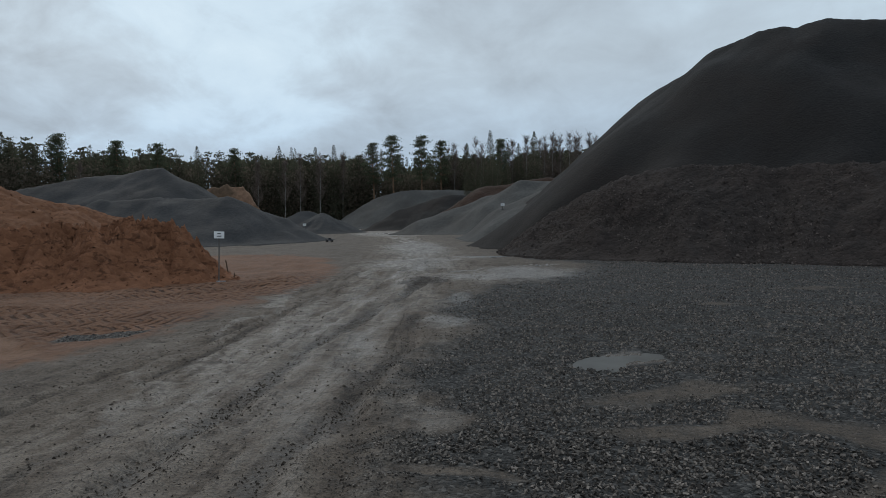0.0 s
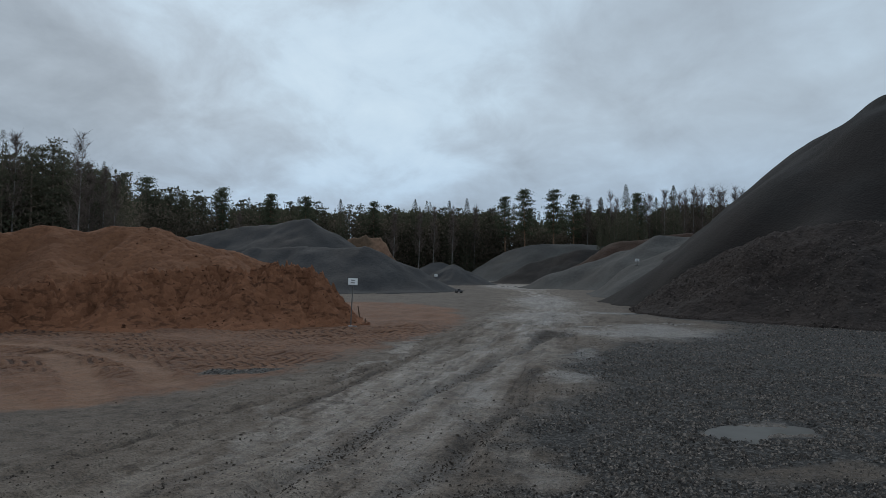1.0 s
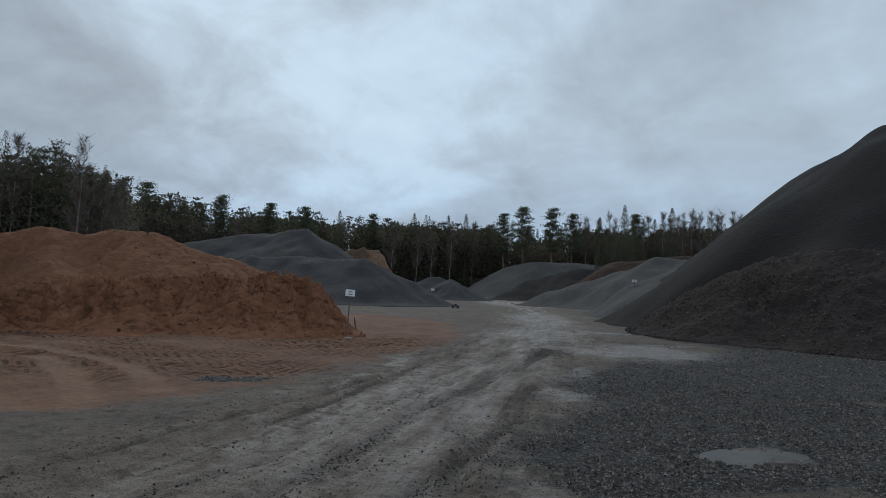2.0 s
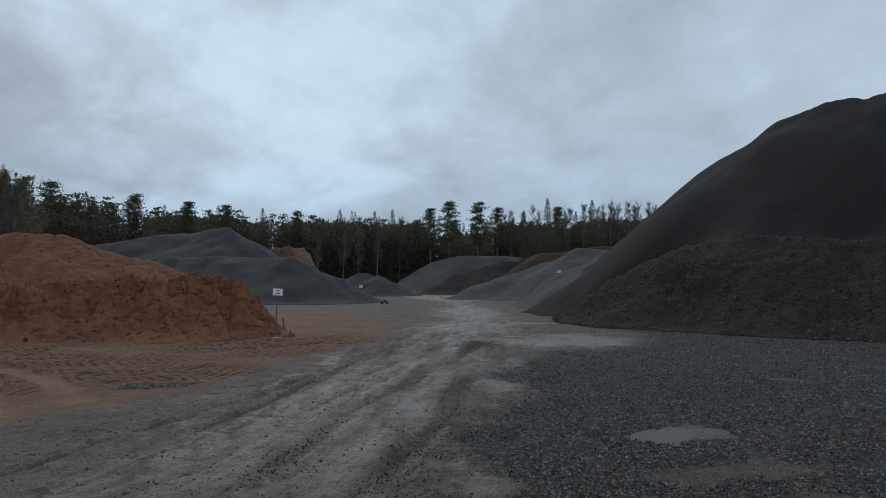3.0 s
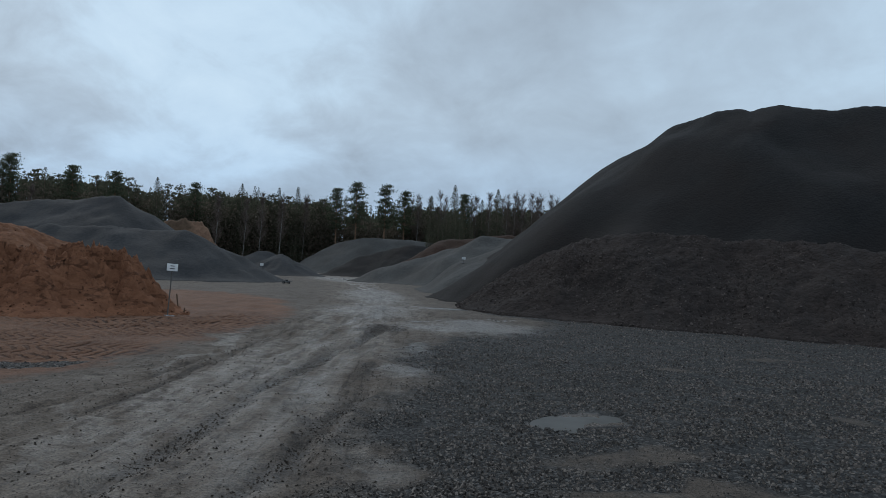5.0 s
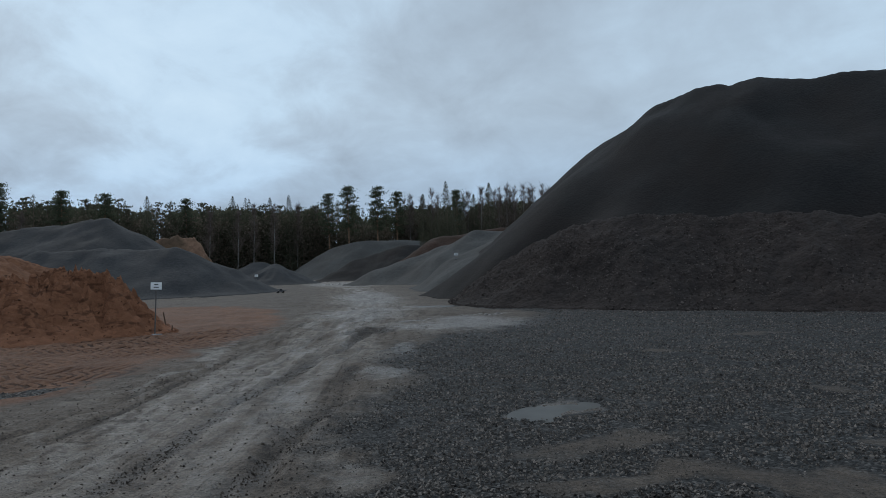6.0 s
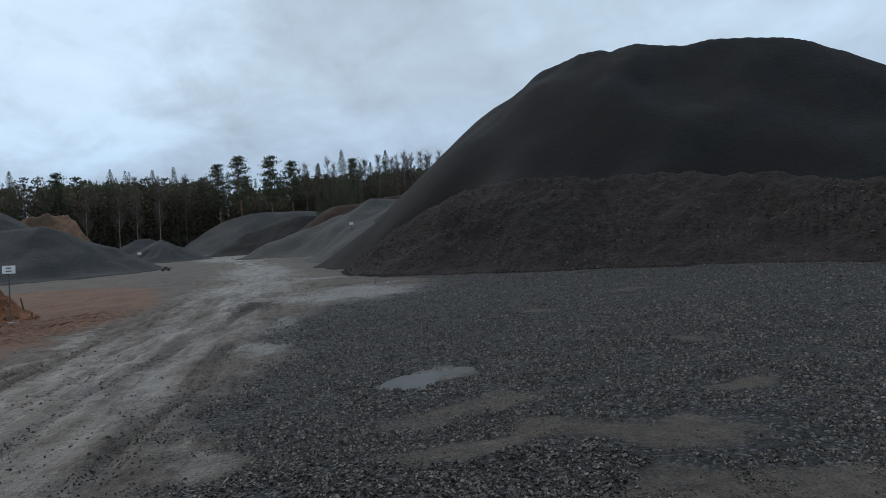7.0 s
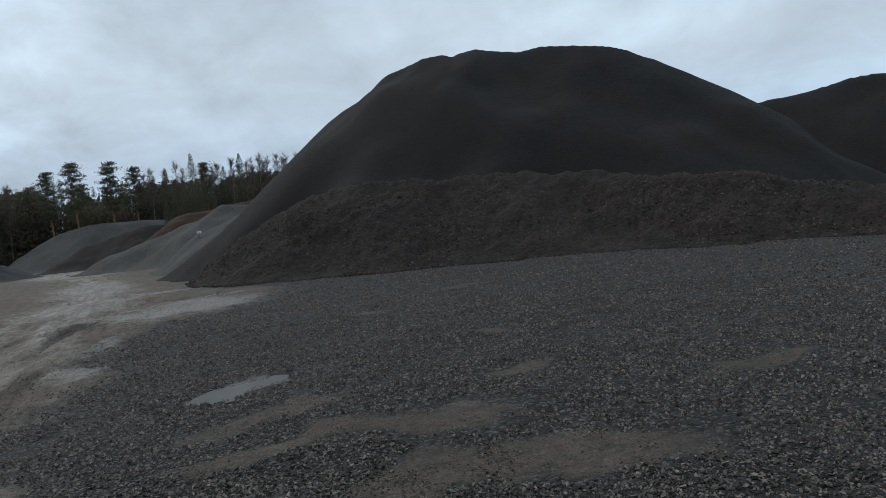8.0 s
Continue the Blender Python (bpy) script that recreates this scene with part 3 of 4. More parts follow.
def ground_height(x, y):
    u = lane_of(x, y)
    sand, gravel, wet = zones(x, y)
    z = 0.05 * fbm(x / 3.2, y / 3.2, 11, 3) + 0.022 * fbm(x / 0.5, y / 0.5, 21, 4, 0.6)
    on_road = np.exp(-(u / 3.0) ** 4) * (1 - sand) * (1 - 0.8 * gravel)
    for k, (line, width, depth, mud) in enumerate(RUTS):
        w = rut_offset(x, y, k)
        amount = depth * (0.6 + 0.4 * vnoise(x / 1.2, y / 1.2, 51 + k)) * (1 - sand)
        z = z - amount * np.exp(-(w / width) ** 2) + 0.6 * amount * np.exp(-((w - 1.7 * width) / (0.6 * width)) ** 2)
    # low ledges across the wet part of the track
    z = z + 0.05 * fbm(x / 1.7, y / 0.8, 27, 3) * np.exp(-(u / 4.5) ** 4) * (1 - sand) * np.clip((y - 11) / 5, 0, 1) * np.clip((60 - y) / 15, 0, 1)
    # tractor tracks with cross treads in the sand, side by side along the foot of the bank
    soft = sand * np.clip(inside(x, y, SAND_EDGE) / 1.2, 0, 1)
    bare = pressed(x, y)
    phase, amount = treads(x, y)
    z = z + 0.012 * on_road * fbm(x / 0.22, y / 0.22, 23, 3, 0.6) - soft * 0.05 * bare
    z = z + soft * (0.032 * np.sin(phase) * amount + (0.03 - 0.022 * bare) * fbm(x / 0.8, y / 0.45, 74, 4, 0.6))
    for cx, cy, rx, ry, turn, depth in PUDDLES:
        s = spot(x, y, cx, cy, rx * 1.25, ry * 1.25, turn) + 0.55 * fbm(x / 0.34, y / 0.34, 81, 4, 0.6)
        k = np.clip(s * 3, 0, 1)
        z = z * (1 - k) + (-depth - 0.02) * k
    return z


def stretched(lo, fine_lo, fine_hi, hi, step, growth):
    mid = list(np.arange(fine_lo, fine_hi, step))
    up, down, s = [fine_hi], [fine_lo], step
    while up[-1] < hi:
        s *= growth
        up.append(up[-1] + s)
    s = step
    while down[-1] > lo:
        s *= growth
        down.append(down[-1] - s)
    return np.array(down[:0:-1] + mid + up)


xs, ys = stretched(-900, -12.5, 5.5, 900, 0.06, 1.06), stretched(-700, 3.0, 17.5, 1500, 0.075, 1.04)
gx, gy = np.meshgrid(xs, ys)
gz = ground_height(gx, gy)
me = np_mesh("ground", np.stack([gx, gy, gz], -1).reshape(-1, 3), grid_faces(len(xs), len(ys)), ground_material())
zs, zg, zw = zones(gx, gy)
attr = me.attributes.new("zone", "FLOAT_COLOR", "POINT")
attr.data.foreach_set("color", np.stack([zs, zg, zw, silt_sheen(gx, gy)], -1).astype(np.float32).ravel())
attr = me.attributes.new("marks", "FLOAT_VECTOR", "POINT")
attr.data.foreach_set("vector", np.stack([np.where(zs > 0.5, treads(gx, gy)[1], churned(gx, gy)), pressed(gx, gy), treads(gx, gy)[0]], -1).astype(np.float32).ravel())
attr = me.attributes.new("lane", "FLOAT_VECTOR", "POINT")
attr.data.foreach_set("vector", np.stack([lane_of(gx, gy), gy, np.exp(-(lane_of(gx, gy) / 2.7) ** 4)], -1).astype(np.float32).ravel())
tagged(new("ground", me), "wet rutted quarry floor of mud, sand and gravel", "ground", kind="structure")


def puddle(cx, cy, rx, ry, turn, depth):
    bm = bmesh.new()
    ring = []
    for k in range(48):
        a = k / 48 * math.tau
        r = 1.3 + 0.12 * noise.noise((2 * math.cos(a) + cx, 2 * math.sin(a) + cy, 0))
        ring.append(bm.verts.new((rx * r * math.cos(a), ry * r * math.sin(a), 0)))
    top = bm.faces.new(ring)
    low = bmesh.ops.extrude_face_region(bm, geom=[top])
    bmesh.ops.translate(bm, verts=[v for v in low["geom"] if isinstance(v, bmesh.types.BMVert)], vec=(0, 0, -0.003))
    bmesh.ops.recalc_face_normals(bm, faces=bm.faces[:])
    ob = part("puddle", bm, M_WATER)
    ob.matrix_world = pose(cx, cy, -depth, 0, 0, turn)
    tagged(ob, "shallow grey silty rain puddle in the quarry floor", "puddle", "rain puddles", "structure")


for row in PUDDLES:
    puddle(*row)


# ---- heaps ----
def heap(name, ridges, slope, step, mat, label, rough=0.12, lump=1.2, gully=0.25, toe=0.3, cap=0.6, seed=0, category="heap", spurs=1.2, group="stockpiles", spur_slope=None, grit=0.0, scar=0.0):
    """A tipped heap: the hull of cones at the angle of rest under its crest lines [(x, y, height), ...]."""
    crest = []
    for number, line in enumerate(ridges):
        steep = slope if number == 0 or spur_slope is None else spur_slope
        for a, b in zip(line, line[1:] or line):
            n = max(1, int(math.dist(a[:2], b[:2]) / min(0.5, 2 * step)))
            crest += [[a[i] + (b[i] - a[i]) * k / n for i in range(3)] + [steep] for k in range(n + 1)]
    crest = np.array(crest)
    reach = crest[:, 2] / crest[:, 3] + 1.5
    x = np.arange((crest[:, 0] - reach).min(), (crest[:, 0] + reach).max(), step)
    y = np.arange((crest[:, 1] - reach).min(), (crest[:, 1] + reach).max(), step)
    px, py = np.meshgrid(x, y)
    wx = px + 0.5 * lump * fbm(px / (3 * lump), py / (3 * lump), seed + 5, 2)
    wy = py + 0.5 * lump * fbm(px / (3 * lump), py / (3 * lump), seed + 9, 2)
    z, ang, own = np.full(px.shape, -99.0), np.zeros(px.shape), np.zeros(px.shape)
    for cx, cy, ch, steep in crest:
        d = np.hypot(wx - cx, wy - cy)
        h = ch - steep * (np.sqrt(d * d + cap * cap) - cap)
        up = h > z
        ang[up] = (np.arctan2(wy - cy, wx - cx) * 7 + 0.9 * (cx + cy))[up]
        own[up] = ch
        z = np.maximum(z, h)
    top = crest[:, 2].max()
    flank = np.clip((own - z) / (0.6 * top), 0, 1)
    z = z + gully * flank * np.clip(z, 0, 1) * fbm(ang * spurs, z * 0.12, seed + 13, 3) + rough * fbm(px / lump, py / lump, seed + 17, 2 if step > 0.15 else 4) + grit * fbm(px / 0.3, py / 0.3, seed + 19, 3, 0.6) * np.clip(z, 0, 1)
    # slumped ledges and scooped hollows
    torn = np.abs(fbm(px / 0.7 + 0.5 * z, py / 0.42 + 0.3 * z, seed + 23, 4, 0.7))
    z = z + scar * np.clip(z, 0, 1) * (0.45 - np.minimum(torn, 0.9)) * np.clip(0.5 + 1.2 * vnoise(px / 2.3, py / 2.3, seed + 29), 0.15, 1)
    z = 0.5 * (z + np.sqrt(z * z + toe * toe)) - 0.5 * toe * 0.35
    cx, cy = px.mean(), py.mean()
    keep = z > -0.02
    faces = grid_faces(len(x), len(y))
    faces = faces[(keep & (z > 0.5 * toe * 0.35 * 0.2)).ravel()[faces].any(1)]
    used, inv = np.unique(faces, return_inverse=True)
    verts = np.stack([px - cx, py - cy, np.where(z < 0.02, -0.15, z)], -1).reshape(-1, 3)[used]
    ob = new(name, np_mesh(name, verts, inv.reshape(-1, 4), mat))
    ob.location = (cx, cy, 0)
    tagged(ob, label, category, group)
    return x, y, z


def on_heap(h, px, py):
    """Height of a heap's surface at places in plan."""
    gx, gy, gz = h
    i = np.clip(np.searchsorted(gx, px) - 1, 0, len(gx) - 2)
    j = np.clip(np.searchsorted(gy, py) - 1, 0, len(gy) - 2)
    a, b = (px - gx[i]) / (gx[i + 1] - gx[i]), (py - gy[j]) / (gy[j + 1] - gy[j])
    return (gz[j, i] * (1 - a) + gz[j, i + 1] * a) * (1 - b) + (gz[j + 1, i] * (1 - a) + gz[j + 1, i + 1] * a) * b


BIG = heap("stockpile", [[(28.4, 27.6, 9.7), (27.1, 28.8, 10.35), (25.8, 30.1, 10.75), (24.6, 30.9, 11.05), (23.3, 31.8, 11.25), (22.2, 32.4, 11.18), (21.2, 33.0, 11.42), (20.1, 33.7, 11.75), (19.4, 34.1, 11.62), (18.85, 34.45, 11.3), (18.3, 34.8, 11.6), (17.5, 35.4, 11.55), (16.9, 36.6, 11.4), (16.8, 46.0, 11.0), (19.0, 60.0, 10.0)]], 0.80, 0.2, M_DARK,
           "tall dark grey crushed stone stockpile with a humped crest", 0.04, 1.4, 0.02, 0.3, 0.6, 1)
RUBBLE = heap("rubble_ridge", [[(4.6, 29.3, 1.0), (6.2, 28.7, 2.5), (8.0, 28.0, 3.3), (10.0, 26.9, 3.6)], [(10.0, 26.9, 3.6), (11.2, 26.0, 3.65), (13.0, 24.9, 3.35), (14.6, 24.0, 3.5), (16.4, 22.5, 3.35)], [(16.4, 22.5, 3.25), (18.0, 20.7, 3.05), (19.2, 18.2, 2.55), (20.0, 16.1, 2.45), (20.9, 14.4, 1.95), (21.6, 12.6, 1.5), (22.8, 10.6, 1.4)]], 0.74, 0.12, M_BROWN,
              "low brownish grey rubble ridge along the foot of the stockpile", 0.10, 0.6, 0.12, 0.2, 0.35, 2, grit=0.05, scar=0.10)
heap("stockpile", [[(37.0, 34.0, 6.8), (40.4, 30.8, 7.4), (42.3, 28.2, 7.6), (43.4, 26.6, 8.05), (44.1, 25.5, 8.05), (46.0, 20.0, 7.0)]], 0.75, 0.4, M_DARK,
     "dark grey stockpile standing behind the tall one", 0.08, 1.6, 0.04, 0.3, 1.0, 3)
SAND_BACK = heap("sand_mound", [[(-30.0, 12.0, 2.2), (-25.0, 16.5, 2.6), (-21.0, 19.8, 3.2), (-20.0, 20.8, 3.5), (-19.0, 21.7, 3.2), (-18.1, 22.5, 3.45), (-16.7, 23.5, 3.45), (-15.8, 24.1, 3.0), (-14.7, 24.9, 2.68), (-13.9, 25.3, 2.35), (-12.2, 26.0, 1.7)], [(-20.0, 20.8, 3.42), (-19.0, 19.6, 2.6), (-18.0, 18.6, 1.5)], [(-17.0, 23.2, 3.42), (-15.9, 22.0, 2.5), (-14.8, 21.2, 1.4)], [(-14.7, 24.9, 2.68), (-13.4, 23.4, 1.9), (-12.6, 22.4, 1.0)], [(-23.5, 17.8, 2.8), (-22.2, 16.2, 1.4)]], 1.0, 0.12, M_SAND,
                 "orange brown sand mound with a rounded crest", 0.05, 1.1, 0.9, 0.25, 0.4, 4, spurs=0.22, spur_slope=0.7, grit=0.02, scar=0.10)
SAND_FRONT = heap("sand_mound", [[(-21.5, 9.8, 0.9), (-17.6, 12.9, 1.15), (-15.5, 14.6, 1.25), (-14.3, 15.8, 1.4), (-13.6, 16.4, 1.62), (-13.0, 17.0, 1.75), (-12.2, 17.4, 1.7), (-11.7, 17.9, 1.62), (-10.9, 18.4, 1.7), (-9.7, 19.0, 1.82), (-8.8, 19.5, 1.95), (-8.5, 19.8, 1.6), (-8.1, 20.1, 1.15), (-7.8, 20.4, 0.8)], [(-15.6, 14.5, 1.25), (-15.9, 13.6, 0.7), (-16.3, 12.8, 0.1)], [(-14.2, 15.9, 1.4), (-14.4, 15.2, 0.95), (-14.9, 14.4, 0.1)], [(-12.9, 17.0, 1.75), (-12.7, 16.2, 1.25), (-12.9, 15.4, 0.6), (-13.2, 14.8, 0.1)], [(-11.4, 18.0, 1.6), (-11.1, 17.2, 0.9), (-11.3, 16.5, 0.2)], [(-10.4, 18.6, 1.75), (-10.0, 17.6, 1.15), (-9.8, 16.8, 0.4)], [(-9.4, 19.2, 1.9), (-9.1, 18.4, 1.25), (-8.7, 17.6, 0.5), (-8.5, 17.1, 0.1)], [(-9.6, 19.0, 1.8), (-9.4, 18.0, 0.9), (-9.3, 17.2, 0.2)], [(-8.4, 19.7, 1.75), (-8.0, 19.0, 0.85), (-7.7, 18.4, 0.2)], [(-16.6, 13.9, 1.15), (-17.2, 12.6, 0.2)]], 1.55, 0.065, M_DAMP,
                  "lower orange sand bank with clods and slumped sides", 0.12, 0.9, 0.6, 0.25, 0.1, 5, spurs=0.3, spur_slope=1.0, grit=0.04, scar=0.5)
heap("stockpile", [[(-38.0, 53.0, 4.2), (-33.6, 54.6, 5.4), (-30.9, 55.0, 5.8), (-27.8, 55.0, 6.05), (-25.6, 55.0, 6.4), (-24.2, 55.0, 6.5)]], 0.63, 0.3, M_BLUE,
     "blue-grey stone dust stockpile before the woods", 0.04, 0.7, 0.08, 0.4, 0.25, 6)
heap("stockpile", [[(-28.6, 49.4, 1.8), (-27.4, 50.0, 3.2), (-26.8, 50.0, 3.7), (-25.8, 50.0, 3.55), (-22.1, 50.0, 3.75), (-19.6, 50.0, 3.55), (-18.0, 50.0, 3.6), (-17.0, 50.0, 3.7), (-15.4, 50.3, 2.7), (-13.0, 50.6, 1.9), (-11.3, 50.8, 1.0)]], 0.58, 0.22, M_BLUE,
     "lower blue-grey stone dust stockpile with a sloping end", 0.04, 0.7, 0.06, 0.4, 0.3, 7)
heap("stockpile", [[(-13.9, 73.6, 2.45)]], 0.55, 0.2, M_BLUE, "small cone of grey grit beside the track", 0.05, 0.7, 0.1, 0.3, 0.2, 8)
heap("stockpile", [[(-21.6, 97.5, 2.9), (-20.6, 97.8, 2.9)]], 0.5, 0.3, M_BLUE, "small far cone of grey stone dust", 0.05, 1.0, 0.1, 0.3, 0.5, 9)
heap("stockpile", [[(-9.6, 102.5, 5.2), (-6.4, 102.8, 5.9), (0.5, 103.0, 6.0), (4.0, 103.0, 5.7)]], 0.62, 0.35, M_LIGHT, "broad light grey grit stockpile before the woods", 0.08, 1.6, 0.05, 0.5, 0.8, 10)
heap("stockpile", [[(-5.6, 83.8, 2.6), (-1.8, 84.0, 3.65), (0.4, 84.0, 4.5), (3.4, 84.0, 4.4)]], 0.62, 0.3, M_DARK, "dark grey gravel stockpile before a lighter one", 0.1, 1.4, 0.06, 0.4, 0.6, 11)
heap("stockpile", [[(0.3, 63.0, 2.3), (3.7, 62.9, 3.3), (5.9, 62.7, 4.1), (7.9, 62.5, 5.05), (10.0, 62.2, 4.9), (15.0, 60.0, 5.4)]], 0.55, 0.25, M_LIGHT, "light grey gravel bank rising towards the tall stockpile", 0.08, 1.4, 0.06, 0.4, 0.6, 12)
BANK = heap("stockpile", [[(3.6, 47.0, 1.3), (5.2, 46.8, 2.2), (8.0, 46.0, 3.8), (12.0, 45.0, 6.0)]], 0.6, 0.25, M_LIGHT, "light grey gravel bank at the side of the tall stockpile", 0.06, 1.4, 0.05, 0.4, 0.4, 15)
heap("soil_bank", [[(3.1, 76.0, 3.3), (5.8, 75.8, 5.2), (9.2, 75.5, 5.75), (14.0, 75.0, 5.9)]], 0.6, 0.35, M_SOIL, "reddish brown soil bank below the trees", 0.18, 1.4, 0.3, 0.4, 0.6, 13, "bank")
heap("soil_bank", [[(-36.4, 97.0, 6.0), (-35.0, 97.0, 6.9), (-33.0, 97.2, 7.1), (-31.0, 97.4, 7.0), (-30.2, 97.6, 6.2)]], 1.8, 0.2, M_CUT, "pale sandy cut bank at the edge of the woods", 0.3, 1.0, 0.6, 0.3, 0.3, 14, "bank", scar=0.25)


# ---- trees ----
RNG = np.random.default_rng(5)


def tri_cloud(centres, sizes, rng):
    """Small leaf clumps: one bent pair of triangles at each centre."""
    n = len(centres)
    a = rng.normal(size=(n, 3))
    a /= np.linalg.norm(a, axis=1)[:, None]
    b = np.cross(a, rng.normal(size=(n, 3)))
    b /= np.linalg.norm(b, axis=1)[:, None]
    c = np.cross(a, b)
    s = sizes[:, None]
    p0, p1, p2, p3 = centres - a * s, centres + b * s * 0.55 + c * s * 0.2, centres + a * s, centres - b * s * 0.55 + c * s * 0.2
    verts = np.stack([p0, p1, p2, p3], 1).reshape(-1, 3)
    i = np.arange(n)[:, None] * 4
    return verts, np.concatenate([i + [0, 1, 2], i + [0, 2, 3]], 1).reshape(-1, 3)


def limb(a, b, r1, r2, sides=5):
    a, b = np.asarray(a, float), np.asarray(b, float)
    d = (b - a) / np.linalg.norm(b - a)
    u = np.cross(d, [0.3, 0.9, 0.2])
    u /= np.linalg.norm(u)
    v = np.cross(d, u)
    t = np.arange(sides) / sides * math.tau
    ring = np.cos(t)[:, None] * u + np.sin(t)[:, None] * v
    k = np.arange(sides)
    q = np.stack([k, (k + 1) % sides, (k + 1) % sides + sides], 1)
    w = np.stack([k, (k + 1) % sides + sides, k + sides], 1)
    return np.concatenate([a + ring * r1, b + ring * r2]), np.concatenate([q, w])


def merged(pieces):
    verts, faces, n = [], [], 0
    for v, f in pieces:
        verts.append(v)
        faces.append(f + n)
        n += len(v)
    return np.concatenate(verts), np.concatenate(faces)


def spruce(h, rng, clumps=3600, size=0.62):
    wood = [limb((0, 0, 0), (0, 0, h * 0.97), h * 0.011, 0.02)]
    t = 0.10 + 0.9 * rng.random(clumps) ** 0.85
    whorl = 0.86 + 0.14 * np.sin(t * h * 3.4 + 6 * rng.random())
    r = h * 0.15 * (1.01 - t) ** 0.62 * whorl * (0.2 + 0.9 * rng.random(clumps) ** 0.6)
    a = rng.random(clumps) * math.tau
    lobes = 1 + 0.25 * np.sin(3 * a + 9 * t + rng.random() * 6)
    c = np.stack([r * lobes * np.cos(a), r * lobes * np.sin(a), t * h - 0.3 * r], 1)
    return merged(wood), tri_cloud(c, size * (0.16 + 0.22 * rng.random(clumps)) * (1.2 - 0.9 * t) * h / 14, rng)


def pine(h, rng, clumps=4200, bare=0.5, size=0.9):
    """A bare lower trunk, and boughs that end in flat pads of needles."""
    lean = rng.normal(size=2) * 0.012 * h
    wood = [limb((0, 0, 0), (lean[0] * 0.6, lean[1] * 0.6, h * 0.6), h * 0.011, h * 0.008), limb((lean[0] * 0.6, lean[1] * 0.6, h * 0.6), (lean[0], lean[1], h * 0.97), h * 0.008, 0.03)]
    cs, n = [], 30
    for k in range(n):
        t = bare + (1 - bare) * (k + rng.random()) / n
        a = k * 2.4 + rng.random()
        f = (t - bare) / (1 - bare)
        r = h * (0.125 * (1 - f) ** 0.55 * min(1.0, 0.55 + 2.2 * f) + 0.018) * (0.5 + 0.65 * rng.random())
        base = np.array([lean[0] * t, lean[1] * t, t * h])
        tip = base + [r * math.cos(a), r * math.sin(a), 0.22 * r + 0.02 * h * rng.random()]
        wood.append(limb(base, tip, h * 0.004, 0.02, 4))
        m = clumps // n
        along = 0.4 + 0.6 * rng.random(m)[:, None]
        spread = rng.normal(size=(m, 3)) * [0.026 * h, 0.026 * h, 0.009 * h]
        cs.append(base + (tip - base) * along + spread * (0.5 + 0.7 * along))
    c = np.concatenate(cs)
    return merged(wood), tri_cloud(c, size * (0.07 + 0.1 * rng.random(len(c))) * h / 14, rng)


def birch(h, rng, twigs=24):
    wood = [limb((0, 0, 0), (0.02 * h, 0, h * 0.55), h * 0.0065, h * 0.004), limb((0.02 * h, 0, h * 0.55), (0.03 * h, 0.01 * h, h * 0.96), h * 0.004, 0.012)]
    fine = []
    for k in range(52):
        t = 0.32 + 0.64 * rng.random()
        a = rng.random() * math.tau
        L = h * 0.24 * (1.15 - t) * (0.6 + 0.6 * rng.random())
        base = np.array([0.03 * h * t, 0, t * h])
        tip = base + [L * 0.5 * math.cos(a), L * 0.5 * math.sin(a), L * 0.9]
        fine.append(limb(base, tip, 0.022, 0.008, 3))
        for j in range(twigs):
            s = 0.15 + 0.85 * rng.random()
            p = base + (tip - base) * s
            q = p + rng.normal(size=3) * [0.3, 0.3, 0.22] * h / 14 + [0, 0, 0.3 * h / 14]
            fine.append(limb(p, q, 0.013, 0.005, 3))
    return merged(wood), merged(fine)


def tree(kind, name, x, y, z, h, seed, bark, leaf, label, group):
    rng = np.random.default_rng(seed)
    wood, crown = kind(h, rng)
    ob = new(name)
    ob.location = (x, y, z)
    for part_name, (v, f), mat in (("trunk", wood, bark), ("crown", crown, leaf)):
        p = new(part_name, np_mesh(part_name, v, f, mat, False))
        p.parent = ob
    return tagged(ob, label, "tree", group)


def at(az, d):
    """Plan place at a bearing to the left of north, in degrees, and a distance."""
    return -d * math.sin(radians(az)), d * math.cos(radians(az))


# single pines that stand out of the edge of the woods: bearing, distance, height
for k, (az, d, h, kind) in enumerate([(6.1, 110, 14.2, "p"), (4.35, 108, 15.3, "p"), (1.85, 108, 15.0, "p"), (0.1, 110, 14.4, "p"), (-2.3, 111, 14.2, "s"), (-4.4, 108, 15.9, "s"), (-5.4, 112, 14.6, "p"), (-8.3, 106, 15.2, "s"), (-6.9, 110, 13.8, "s"),
                                       (9.6, 112, 14.4, "s"), (11.2, 112, 14.0, "s"), (14.3, 112, 14.2, "s"), (18.0, 112, 13.4, "p"), (21.0, 108, 13.6, "s"), (24.0, 108, 13.6, "p"), (27.0, 108, 13.8, "p"), (31.0, 108, 14.6, "p"), (34.6, 108, 14.8, "s"), (37.0, 106, 15.4, "p")]):
    x, y = at(az, d)
    if kind == "p":
        tree(pine, "pine_tree", x, y, 0, h, 40 + k, M_PINE_BARK, M_NEEDLE_LIT, "tall pine with a bare trunk and a tufted crown", "trees of the wood's edge")
    else:
        tree(spruce, "spruce_tree", x, y, 0, h, 40 + k, M_BARK, M_NEEDLE, "dark pointed spruce at the edge of the woods", "trees of the wood's edge")
